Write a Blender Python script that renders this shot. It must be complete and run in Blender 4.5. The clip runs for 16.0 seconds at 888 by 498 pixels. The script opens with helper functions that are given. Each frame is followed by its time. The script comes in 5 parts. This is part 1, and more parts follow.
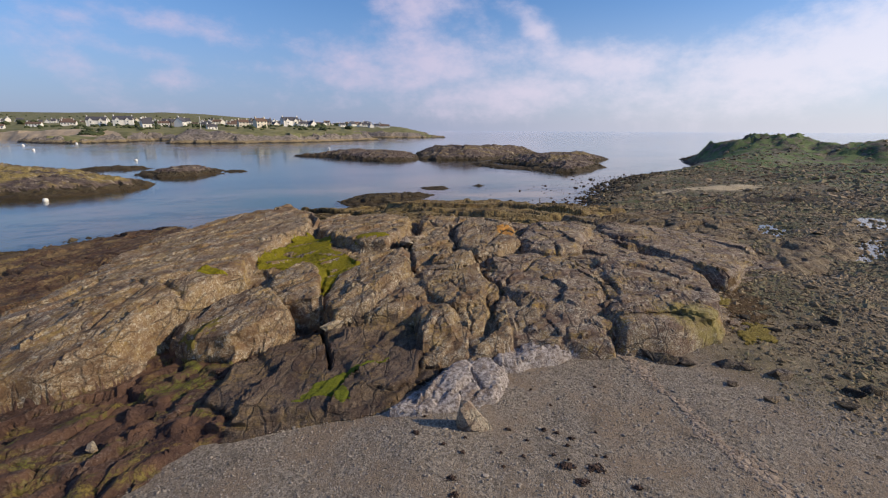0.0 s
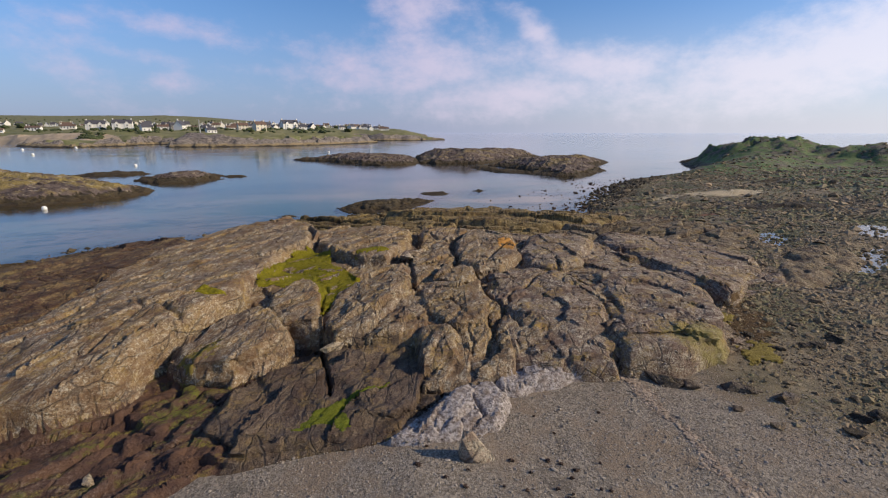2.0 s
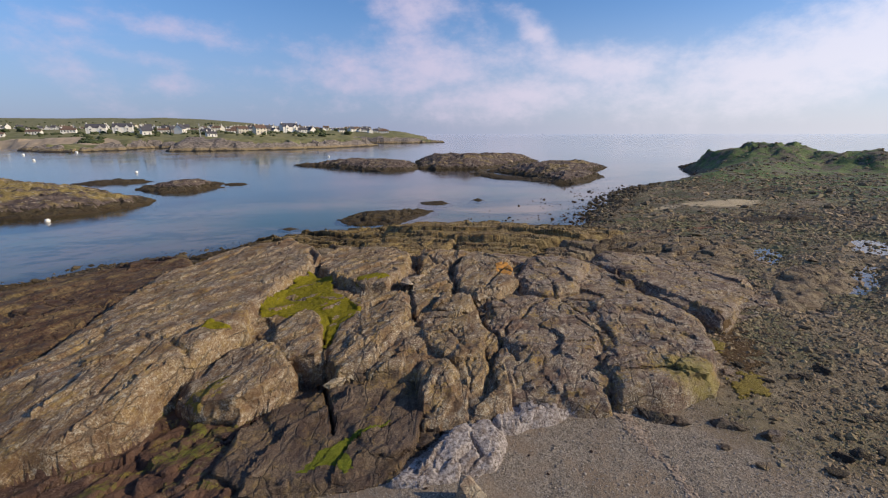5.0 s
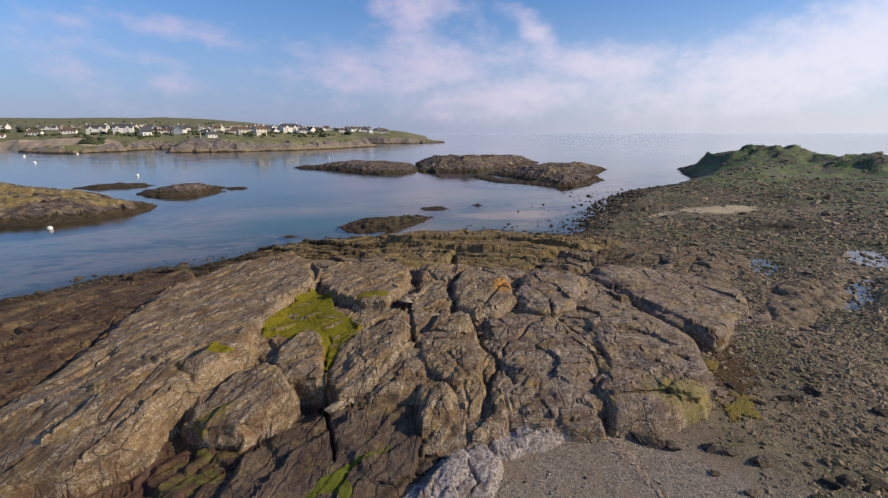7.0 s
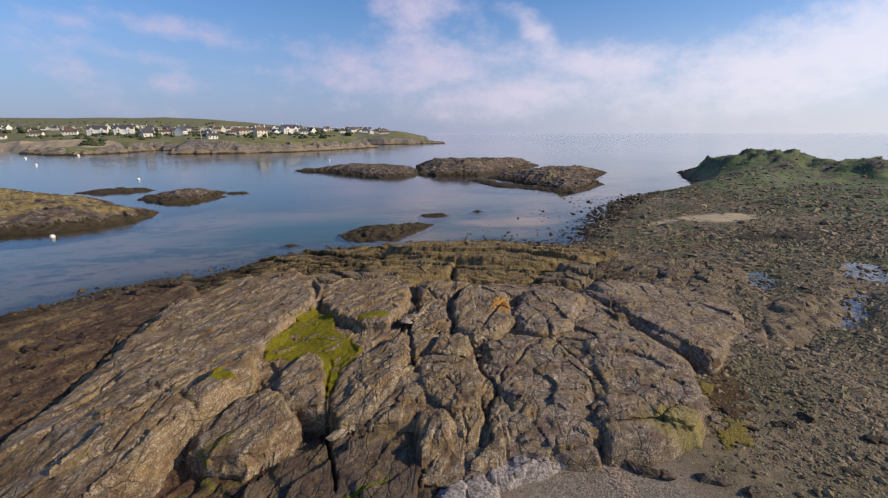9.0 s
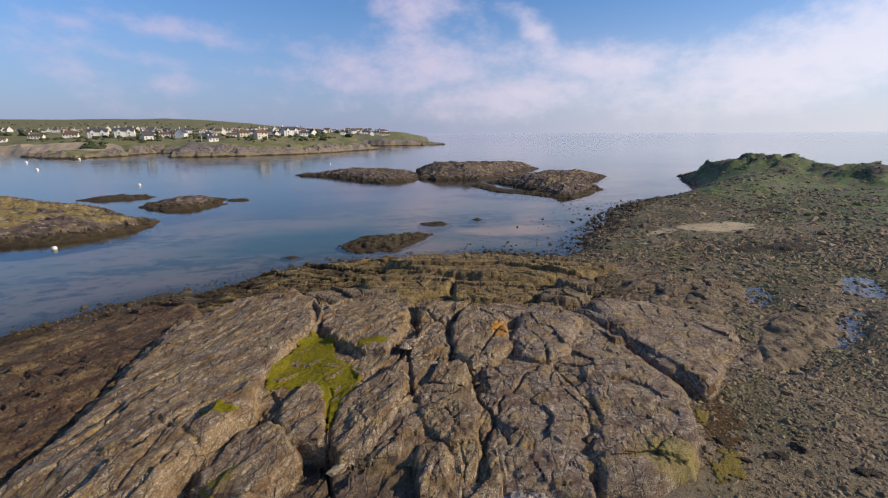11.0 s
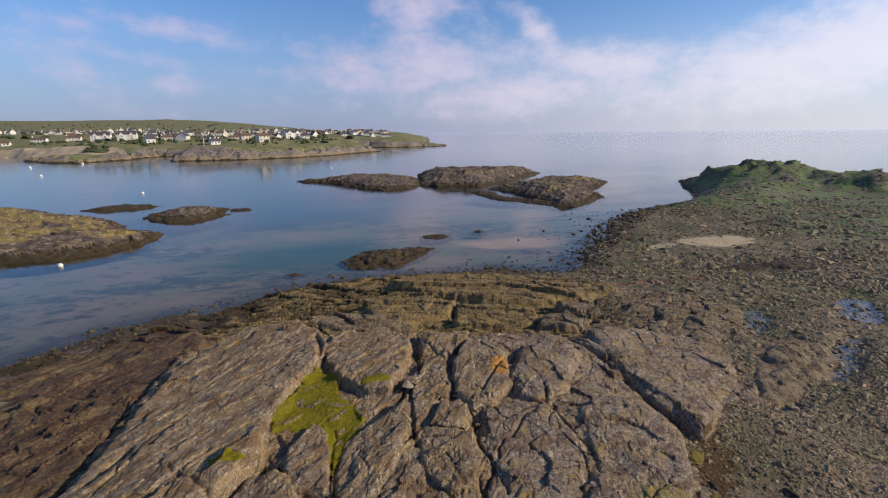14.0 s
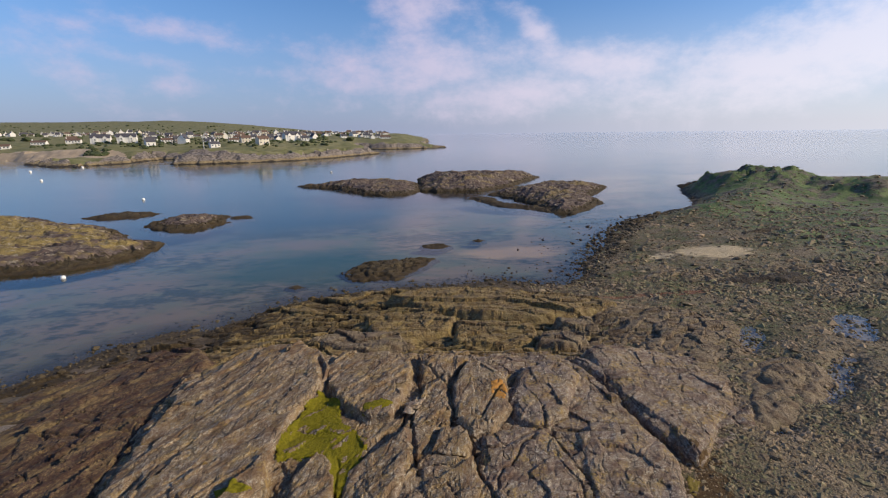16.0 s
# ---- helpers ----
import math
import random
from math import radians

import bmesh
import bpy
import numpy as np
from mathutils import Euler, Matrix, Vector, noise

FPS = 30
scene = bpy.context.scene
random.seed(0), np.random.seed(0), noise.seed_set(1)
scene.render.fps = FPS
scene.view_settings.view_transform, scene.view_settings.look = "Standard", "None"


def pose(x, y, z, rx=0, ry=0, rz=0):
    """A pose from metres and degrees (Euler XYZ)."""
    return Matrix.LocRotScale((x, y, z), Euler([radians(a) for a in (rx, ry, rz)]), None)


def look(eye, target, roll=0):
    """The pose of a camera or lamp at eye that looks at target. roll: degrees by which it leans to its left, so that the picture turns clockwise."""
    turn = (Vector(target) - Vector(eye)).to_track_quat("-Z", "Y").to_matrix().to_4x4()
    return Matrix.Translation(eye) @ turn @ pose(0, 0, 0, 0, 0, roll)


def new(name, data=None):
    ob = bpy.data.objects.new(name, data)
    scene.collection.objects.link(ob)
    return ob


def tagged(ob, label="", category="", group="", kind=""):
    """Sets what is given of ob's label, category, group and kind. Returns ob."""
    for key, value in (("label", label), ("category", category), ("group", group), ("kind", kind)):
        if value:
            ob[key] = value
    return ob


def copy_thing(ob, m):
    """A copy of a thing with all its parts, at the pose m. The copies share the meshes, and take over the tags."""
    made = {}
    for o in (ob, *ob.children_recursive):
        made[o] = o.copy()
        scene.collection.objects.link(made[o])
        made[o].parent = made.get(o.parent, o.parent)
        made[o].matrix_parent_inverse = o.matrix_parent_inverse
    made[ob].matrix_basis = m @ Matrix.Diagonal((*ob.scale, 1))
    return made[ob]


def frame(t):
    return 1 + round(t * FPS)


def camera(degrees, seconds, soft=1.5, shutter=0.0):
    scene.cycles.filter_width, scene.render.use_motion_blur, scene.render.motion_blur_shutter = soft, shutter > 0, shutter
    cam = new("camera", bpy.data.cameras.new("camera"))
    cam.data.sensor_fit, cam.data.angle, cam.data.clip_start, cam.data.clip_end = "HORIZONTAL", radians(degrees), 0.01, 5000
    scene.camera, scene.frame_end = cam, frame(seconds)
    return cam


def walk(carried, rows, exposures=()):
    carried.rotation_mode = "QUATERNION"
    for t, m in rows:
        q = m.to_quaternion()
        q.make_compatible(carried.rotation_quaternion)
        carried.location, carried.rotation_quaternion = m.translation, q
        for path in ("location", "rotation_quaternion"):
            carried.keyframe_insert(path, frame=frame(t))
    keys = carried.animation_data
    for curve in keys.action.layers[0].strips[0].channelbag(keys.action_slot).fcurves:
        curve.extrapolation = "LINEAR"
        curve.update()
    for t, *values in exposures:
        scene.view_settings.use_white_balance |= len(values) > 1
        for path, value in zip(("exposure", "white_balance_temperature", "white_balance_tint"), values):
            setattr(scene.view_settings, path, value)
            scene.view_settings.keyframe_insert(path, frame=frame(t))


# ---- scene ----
cam = camera(88.0, 16.0, soft=1.15)
PATH = [
    (0, (-0.125, -0.293, 11.031), (-0.125, 1.643, 10.529), 0.3),
    (0.5, (-0.14, -0.129, 11.173), (-0.14, 1.807, 10.671), 0.2),
    (1, (-0.161, -0.026, 11.337), (-0.161, 1.91, 10.836), 0.2),
    (1.5, (-0.171, 0.05, 11.526), (-0.171, 1.987, 11.028), 0.1),
    (2, (-0.178, 0.083, 11.718), (-0.177, 2.021, 11.223), 0.1),
    (2.5, (-0.187, 0.091, 11.92), (-0.186, 2.029, 11.427), 0.1),
    (3, (-0.157, 0.072, 12.182), (-0.157, 2.011, 11.69), 0.1),
    (3.5, (-0.179, 0.015, 12.452), (-0.177, 1.954, 11.962), 0.1),
    (4, (-0.151, -0.038, 12.739), (-0.151, 1.901, 12.25), -0.0),
    (6.5, (-0.066, -0.289, 14.332), (-0.064, 1.649, 13.84), -0.1),
    (7, (-0.031, -0.316, 14.634), (-0.031, 1.622, 14.141), -0.1),
    (7.5, (-0.029, -0.351, 14.948), (-0.028, 1.587, 14.454), -0.1),
    (8, (-0.014, -0.359, 15.258), (-0.013, 1.579, 14.764), -0.1),
    (8.5, (-0.005, -0.378, 15.609), (-0.005, 1.561, 15.116), -0.1),
    (9, (0.031, -0.356, 16.036), (0.029, 1.582, 15.542), -0.1),
    (11.5, (0.192, -0.23, 18.152), (0.187, 1.708, 17.658), -0.3),
    (12, (0.207, -0.159, 18.58), (0.201, 1.778, 18.083), -0.3),
    (12.5, (0.185, -0.177, 19.054), (0.178, 1.76, 18.557), -0.3),
    (13, (0.23, -0.214, 19.521), (0.221, 1.723, 19.024), -0.4),
    (13.5, (0.227, -0.221, 20.002), (0.216, 1.717, 19.505), -0.4),
    (14, (0.238, -0.228, 20.45), (0.226, 1.71, 19.953), -0.5),
    (14.5, (0.178, -0.241, 20.904), (0.169, 1.696, 20.407), -0.5),
    (15, (0.263, -0.229, 21.345), (0.25, 1.708, 20.846), -0.6),
    (15.5, (0.295, -0.241, 21.795), (0.279, 1.696, 21.298), -0.6),
    (16, (0.218, -0.297, 22.324), (0.207, 1.64, 21.829), -0.6),
]
walk(cam, [(t, look(eye, target, roll)) for t, eye, target, roll in PATH])

# ---- world, sun ----
SUN = Vector((0.87, -0.10, 0.47)).normalized()
world = bpy.data.worlds.new("sky")
scene.world = world
world.use_nodes = True
wn, wl = world.node_tree.nodes, world.node_tree.links
wn.clear()


def wnode(kind, **values):
    n = wn.new(kind)
    for key, value in values.items():
        n.inputs[int(key[1:])].default_value = value
    return n


def wmath(op, a, b=0.0, c=0.0, clamp=False):
    n = wn.new("ShaderNodeMath")
    n.operation, n.use_clamp = op, clamp
    for i, v in enumerate((a, b, c)):
        if isinstance(v, (int, float)):
            n.inputs[i].default_value = v
        else:
            wl.new(v, n.inputs[i])
    return n.outputs[0]


def wmix(fac, a, b):
    n = wn.new("ShaderNodeMix")
    n.data_type = "RGBA"
    for i, v in ((0, fac), (6, a), (7, b)):
        if isinstance(v, (int, float, tuple)):
            n.inputs[i].default_value = v
        else:
            wl.new(v, n.inputs[i])
    return n.outputs[2]


def wrange(v, a, b, c=0.0, d=1.0):
    n = wn.new("ShaderNodeMapRange")
    n.interpolation_type = "SMOOTHSTEP"
    wl.new(v, n.inputs[0])
    for i, x in enumerate((a, b, c, d)):
        n.inputs[i + 1].default_value = x
    return n.outputs[0]


coord = wn.new("ShaderNodeTexCoord")
split = wn.new("ShaderNodeSeparateXYZ")
wl.new(coord.outputs["Generated"], split.inputs[0])
lift = wn.new("ShaderNodeCombineXYZ")
wl.new(split.outputs[0], lift.inputs[0])
wl.new(split.outputs[1], lift.inputs[1])
wl.new(wmath("MAXIMUM", split.outputs[2], 0.012), lift.inputs[2])
sky = wn.new("ShaderNodeTexSky")
sky.sky_type, sky.sun_disc = "NISHITA", False
sky.sun_elevation = math.asin(SUN.z)
sky.sun_rotation = math.atan2(SUN.x, SUN.y)
sky.altitude, sky.air_density, sky.dust_density, sky.ozone_density = 0, 1.0, 0.5, 2.5
wl.new(lift.outputs[0], sky.inputs[0])
# clouds: warped direction, drifting banks of thin cumulus and a milky veil low down
warp = wnode("ShaderNodeTexNoise", i2=3.2, i3=5.0, i4=0.6)
stretch = wn.new("ShaderNodeMapping")
stretch.inputs[3].default_value = (1.0, 1.0, 1.7)
wl.new(lift.outputs[0], stretch.inputs[0])
wl.new(stretch.outputs[0], warp.inputs[0])
fine = wnode("ShaderNodeTexNoise", i2=11.0, i3=9.0, i4=0.64)
wl.new(stretch.outputs[0], fine.inputs[0])
across = wmath("ARCTAN2", split.outputs[0], split.outputs[1])
up = split.outputs[2]
puff = wmath("MULTIPLY_ADD", fine.outputs[0], 0.55, wmath("MULTIPLY", warp.outputs[0], 0.45))


def bank(az, el, wide, high, tilt=0.0, weight=1.0):
    """How near a direction is to the middle of a cloud bank, weight to 0."""
    dx = wmath("SUBTRACT", across, math.radians(az))
    dz = wmath("SUBTRACT", up, math.sin(math.radians(el)))
    dz = wmath("MULTIPLY_ADD", dx, -tilt, dz)
    a = wmath("POWER", wmath("DIVIDE", dx, math.radians(wide)), 2.0)
    b = wmath("POWER", wmath("DIVIDE", dz, math.radians(high)), 2.0)
    return wmath("MULTIPLY", wmath("SUBTRACT", 1.0, wmath("SQRT", wmath("ADD", a, b)), clamp=True), weight)


banks = [bank(-3.0, 7.6, 19, 5.6, 0.0, 1.15), bank(-3.4, 13.2, 6.5, 4.2, 0.0, 0.95), bank(10.8, 10.4, 6, 3.4, -0.75, 0.9), bank(17.0, 7.4, 12, 3.8, -0.1),
         bank(-27.0, 9.9, 10, 1.9, -0.14, 0.8), bank(-36.8, 9.9, 5, 1.1, -0.1, 0.3), bank(-33.0, 7.4, 7, 1.2, -0.1, 0.5), bank(-37.0, 5.0, 9, 3.0, -0.4, 0.65),
         bank(-28.8, 4.6, 4.5, 1.6, 0.0, 0.65), bank(-20.2, 6.4, 4.5, 0.9, -0.05, 0.5), bank(38.0, 7.2, 19, 6.5, 0.22, 1.4), bank(8.0, 4.0, 26, 4.5),
         # first bank here: unseen high cloud, added to whiten reflections in the water
         bank(-8.0, 28.0, 48, 14.0, 0.0, 0.9), bank(-70.0, 14.0, 22, 7.0), bank(80.0, 16.0, 25, 9.0), bank(150.0, 15.0, 40, 10.0), bank(-140.0, 18.0, 35, 9.0)]
near = banks[0]
for b in banks[1:]:
    near = wmath("MAXIMUM", near, b)
cloud = wrange(wmath("MULTIPLY_ADD", wmath("SUBTRACT", puff, 0.5), 2.0, wmath("MULTIPLY", near, 0.62)), 0.06, 0.72)
veil = wrange(up, 0.26, -0.03, 0.0, 0.85)
sunny = wrange(across, -0.35, 0.95, 0.0, 1.0)
white = wmix(sunny, (2.75, 3.08, 4.85, 1), (7.0, 6.8, 7.7, 1))
deep = wn.new("ShaderNodeMix")
deep.data_type, deep.blend_type = "RGBA", "MULTIPLY"
deep.inputs[0].default_value, deep.inputs[7].default_value = 1.0, (0.70, 0.94, 1.26, 1)
wl.new(sky.outputs[0], deep.inputs[6])
hazed = wmix(veil, deep.outputs[2], white)
full = wmix(wmath("MULTIPLY", cloud, 0.72), hazed, wmix(sunny, (6.2, 5.3, 6.8, 1), (8.6, 8.2, 9.0, 1)))
back = wnode("ShaderNodeBackground", i1=0.11)
wl.new(full, back.inputs[0])
wl.new(back.outputs[0], wn.new("ShaderNodeOutputWorld").inputs[0])

sun = new("sun", bpy.data.lights.new("sun", "SUN"))
sun.data.energy, sun.data.angle, sun.data.color = 4.4, radians(0.6), (1.0, 0.83, 0.60)
sun.matrix_world = look(SUN * 50, (0, 0, 0))
scene.view_settings.exposure = 0.0


# ---- materials ----
class Mat:
    """A node material with short ways to wire it."""

    def __init__(self, name):
        self.m = bpy.data.materials.new(name)
        self.m.use_nodes = True
        self.n, self.l = self.m.node_tree.nodes, self.m.node_tree.links
        self.b = self.n["Principled BSDF"]
        self.pos = self.n.new("ShaderNodeNewGeometry").outputs["Position"]

    def put(self, v, socket):
        if isinstance(v, (int, float, tuple)):
            socket.default_value = v
        else:
            self.l.new(v, socket)

    def noise(self, scale, detail=4.0, rough=0.55, stretch=None, turn=0.0):
        n = self.n.new("ShaderNodeTexNoise")
        n.inputs[2].default_value, n.inputs[3].default_value, n.inputs[4].default_value = scale, detail, rough
        v = self.pos
        if stretch:
            mp = self.n.new("ShaderNodeMapping")
            mp.vector_type = "TEXTURE"
            mp.inputs[2].default_value, mp.inputs[3].default_value = (0, 0, radians(turn)), tuple(1 / k for k in stretch)
            self.l.new(v, mp.inputs[0])
            v = mp.outputs[0]
        self.l.new(v, n.inputs[0])
        return n.outputs[0]

    def voronoi(self, scale, feature="F1", out=0):
        n = self.n.new("ShaderNodeTexVoronoi")
        n.feature = feature
        n.inputs[2].default_value = scale
        self.l.new(self.pos, n.inputs[0])
        return n.outputs[out]

    def cracks(self, scale, stretch=(1, 1, 1), turn=0.0, warp=0.35):
        """Distance to a net of wandering cracks, 0 on them."""
        n = self.n.new("ShaderNodeTexNoise")
        n.inputs[2].default_value, n.inputs[3].default_value = scale * 0.9, 4.0
        self.l.new(self.pos, n.inputs[0])
        add = self.n.new("ShaderNodeVectorMath")
        add.operation = "MULTIPLY_ADD"
        self.l.new(n.outputs[1], add.inputs[0])
        add.inputs[1].default_value = (2 * warp / scale,) * 3
        self.l.new(self.pos, add.inputs[2])
        mp = self.n.new("ShaderNodeMapping")
        mp.inputs[2].default_value, mp.inputs[3].default_value = (0, 0, radians(turn)), stretch
        self.l.new(add.outputs[0], mp.inputs[0])
        v = self.n.new("ShaderNodeTexVoronoi")
        v.feature = "DISTANCE_TO_EDGE"
        v.inputs[2].default_value = scale
        self.l.new(mp.outputs[0], v.inputs[0])
        return v.outputs[0]

    def range(self, v, a, b, c=0.0, d=1.0):
        n = self.n.new("ShaderNodeMapRange")
        self.l.new(v, n.inputs[0])
        for i, x in enumerate((a, b, c, d)):
            n.inputs[i + 1].default_value = x
        return n.outputs[0]

    def math(self, op, a, b=0.0, clamp=False):
        n = self.n.new("ShaderNodeMath")
        n.operation, n.use_clamp = op, clamp
        self.put(a, n.inputs[0]), self.put(b, n.inputs[1])
        return n.outputs[0]

    def mix(self, fac, a, b):
        n = self.n.new("ShaderNodeMix")
        n.data_type = "RGBA"
        self.put(fac, n.inputs[0])
        for v, i in ((a, 6), (b, 7)):
            self.put((*v, 1) if isinstance(v, tuple) and len(v) == 3 else v, n.inputs[i])
        return n.outputs[2]

    def height(self):
        s = self.n.new("ShaderNodeSeparateXYZ")
        self.l.new(self.pos, s.inputs[0])
        return s.outputs[2]

    def island(self):
        return self.n.new("ShaderNodeNewGeometry").outputs["Random Per Island"]

    def each(self):
        return self.n.new("ShaderNodeObjectInfo").outputs["Random"]

    def finish(self, colour, rough=0.85, bump=None, depth=0.02, spec=0.3):
        self.put((*colour, 1) if isinstance(colour, tuple) and len(colour) == 3 else colour, self.b.inputs["Base Color"])
        self.put(rough, self.b.inputs["Roughness"])
        self.b.inputs["Specular IOR Level"].default_value = spec
        if bump is not None:
            n = self.n.new("ShaderNodeBump")
            n.inputs["Strength"].default_value, n.inputs["Distance"].default_value = 1.0, depth
            self.put(bump, n.inputs["Height"])
            self.l.new(n.outputs[0], self.b.inputs["Normal"])
        return self.m


def rock_material(name, warm, cool, pale=(0.46, 0.41, 0.31), lichen=0.0, weed=0.35, strike=-25.0, grain=1.0, ochre=0.6, rough=0.86, strips=0.0, patch=None):
    """Grained coastal rock: warm and cool blotches, pale crust spots, yellow lichen, dark weed low down by the tide."""
    m = Mat(name)
    big = m.noise(0.45, 5, 0.6)
    mid = m.noise(2.6, 6, 0.68, (1.0, 0.55, 1.0), strike)
    fine = m.noise(15.0, 7, 0.76)
    flakes = m.noise(5.5, 6, 0.7, (1.0, 0.62, 1.0), strike)
    c = m.mix(m.range(big, 0.36, 0.62), warm, cool)
    c = m.mix(m.range(mid, 0.35, 0.72, 0.0, 0.55), c, tuple(v * 0.62 for v in warm))
    c = m.mix(m.range(m.noise(0.62, 6, 0.68, (1.0, 0.6, 1.0), strike), 0.50, 0.62, 0.0, 0.5), c, tuple(v * k for v, k in zip(warm, (1.02, 1.06, 0.72))))
    # purple-brown blotches put the rock's shaded areas into its colour
    c = m.mix(m.range(m.noise(0.85, 6, 0.68), 0.52, 0.64, 0.0, 0.6), c, tuple(v * k for v, k in zip(cool, (0.66, 0.58, 0.62))))
    if strips:
        c = m.mix(m.range(m.noise(0.55, 6, 0.66, (1.0, 0.16, 1.0), strike), 0.53, 0.62, 0.0, strips), c, pale)
    c = m.mix(m.range(flakes, 0.53, 0.62, 0.0, 0.75), c, pale)
    c = m.mix(m.range(fine, 0.53, 0.61, 0.0, 0.75), c, pale)
    c = m.mix(m.math("MULTIPLY", m.range(m.noise(26, 3, 0.6), 0.56, 0.64), m.range(m.noise(3.1, 4, 0.6), 0.44, 0.62, 0.0, 0.8)), c, tuple(min(0.6, v * 1.35) for v in pale))
    c = m.mix(m.range(fine, 0.475, 0.40, 0.0, 0.8), c, (0.06, 0.046, 0.036))
    # dark streaks along the strike: weathering, and ledge shade put into the colour
    c = m.mix(m.range(m.noise(1.3, 6, 0.7, (1.0, 0.45, 1.0), strike), 0.53, 0.40, 0.0, 0.8), c, tuple(v * k for v, k in zip(warm, (0.46, 0.40, 0.42))))
    line = m.math("MINIMUM", m.cracks(1.3, (1, 0.22, 1), -strike), m.math("MULTIPLY", m.cracks(3.2, (1, 0.3, 1), -strike - 15), 2.2))
    cut = m.math("MULTIPLY", m.range(line, 0.05, 0.012), m.range(m.noise(0.8, 3), 0.40, 0.52))
    c = m.mix(m.math("MULTIPLY", cut, 0.65), c, (0.05, 0.04, 0.034))
    if lichen:
        spots = m.math("MULTIPLY", m.range(m.noise(0.7, 4, 0.6), 0.49, 0.62), m.range(m.noise(5.0, 6, 0.72), 0.46, 0.58))
        c = m.mix(m.math("MULTIPLY", spots, lichen), c, (0.33, 0.22, 0.06))
    if patch:
        s = m.n.new("ShaderNodeSeparateXYZ")
        m.l.new(m.pos, s.inputs[0])
        px, py = (m.math("DIVIDE", m.math("SUBTRACT", s.outputs[k], patch[k]), patch[k + 2]) for k in (0, 1))
        spread = m.math("ADD", m.math("ADD", m.math("MULTIPLY", px, px), m.math("MULTIPLY", py, py)), m.math("MULTIPLY", m.noise(2.2, 6, 0.72), 2.4))
        c = m.mix(m.range(spread, 1.9, 1.2, 0.0, 0.75), c, (0.23, 0.19, 0.045))
    z = m.math("ADD", m.height(), m.math("MULTIPLY", m.math("SUBTRACT", m.noise(0.8, 5, 0.65), 0.5), 2.4))
    c = m.mix(m.range(z, weed + 1.3, weed + 0.7, 0.0, ochre), c, (0.20, 0.155, 0.055))
    c = m.mix(m.range(z, weed + 0.55, weed), c, m.mix(m.range(fine, 0.4, 0.62), (0.022, 0.016, 0.010), (0.075, 0.05, 0.02)))
    bumps = m.math("ADD", m.math("MULTIPLY", mid, 1.0), m.math("ADD", m.math("MULTIPLY", fine, 0.55), m.math("MULTIPLY", flakes, 0.8)))
    bumps = m.math("SUBTRACT", bumps, m.math("MULTIPLY", cut, 0.5))
    return m.finish(c, rough, bumps, 0.09 * grain)


ROCK = rock_material("grey_rock", (0.27, 0.173, 0.083), (0.21, 0.147, 0.099), lichen=0.55, grain=0.7)
ROCK_RIGHT = rock_material("purple_grey_rock", (0.235, 0.16, 0.105), (0.19, 0.14, 0.115), lichen=0.8, strike=-70, grain=0.75, patch=(10.6, 17.4, 2.3, 1.5))
ROCK_REEF = rock_material("tidal_rock", (0.265, 0.185, 0.07), (0.15, 0.105, 0.062), (0.37, 0.285, 0.14), lichen=0.5, weed=1.0, ochre=0.2, strike=85)
ROCK_BROWN = rock_material("brown_shelf_rock", (0.23, 0.17, 0.10), (0.19, 0.145, 0.095), (0.33, 0.265, 0.175), weed=0.5, strike=75)
ROCK_BLACK = rock_material("weedy_rock", (0.05, 0.036, 0.022), (0.035, 0.028, 0.02), (0.12, 0.09, 0.04), weed=0.2, ochre=0.1)
ROCK_WET = rock_material("dark_stained_rock", (0.125, 0.083, 0.053), (0.095, 0.066, 0.046), (0.20, 0.15, 0.10), lichen=0.4, rough=0.55)
ROCK_OUTER = rock_material("weed_stained_slab_rock", (0.09, 0.048, 0.033), (0.06, 0.035, 0.03), (0.225, 0.16, 0.07), weed=0.3, strike=-32, ochre=0.4, grain=0.7, strips=0.75)


def cliff_material():
    m = Mat("cliff_rock")
    f = m.noise(0.55, 6, 0.72, (1, 1, 2.5))
    c = m.mix(m.range(f, 0.42, 0.58), (0.11, 0.095, 0.088), (0.30, 0.25, 0.205))
    z = m.math("ADD", m.height(), m.math("MULTIPLY", m.noise(0.2, 5, 0.65), 4.0))
    c = m.mix(m.range(z, 4.6, 3.8, 0.0, 0.8), c, (0.27, 0.205, 0.10))
    c = m.mix(m.range(z, 3.0, 2.6), c, (0.05, 0.04, 0.03))
    return m.finish(c, 0.9, f, 1.2)


ROCK_FAR = cliff_material()


def shelf_material():
    m = Mat("brown_weed_shelf")
    f = m.noise(9.0, 6, 0.7)
    c = m.mix(m.range(m.noise(1.1, 4), 0.38, 0.62), (0.055, 0.029, 0.022), (0.125, 0.068, 0.042))
    c = m.mix(m.math("MULTIPLY", m.range(m.noise(1.0, 6, 0.68, (0.6, 1.5, 1), 30), 0.49, 0.58), m.range(f, 0.42, 0.54)), c, m.mix(m.range(m.noise(0.4, 3), 0.45, 0.6), (0.13, 0.13, 0.02), (0.23, 0.16, 0.045)))
    c = m.mix(m.math("MULTIPLY", m.range(f, 0.50, 0.62, 0.0, 0.8), m.range(m.noise(0.7, 4), 0.48, 0.62)), c, (0.20, 0.145, 0.11))
    return m.finish(c, 0.75, m.math("ADD", f, m.noise(3.0, 5, 0.7)), 0.10)


SHELF = shelf_material()


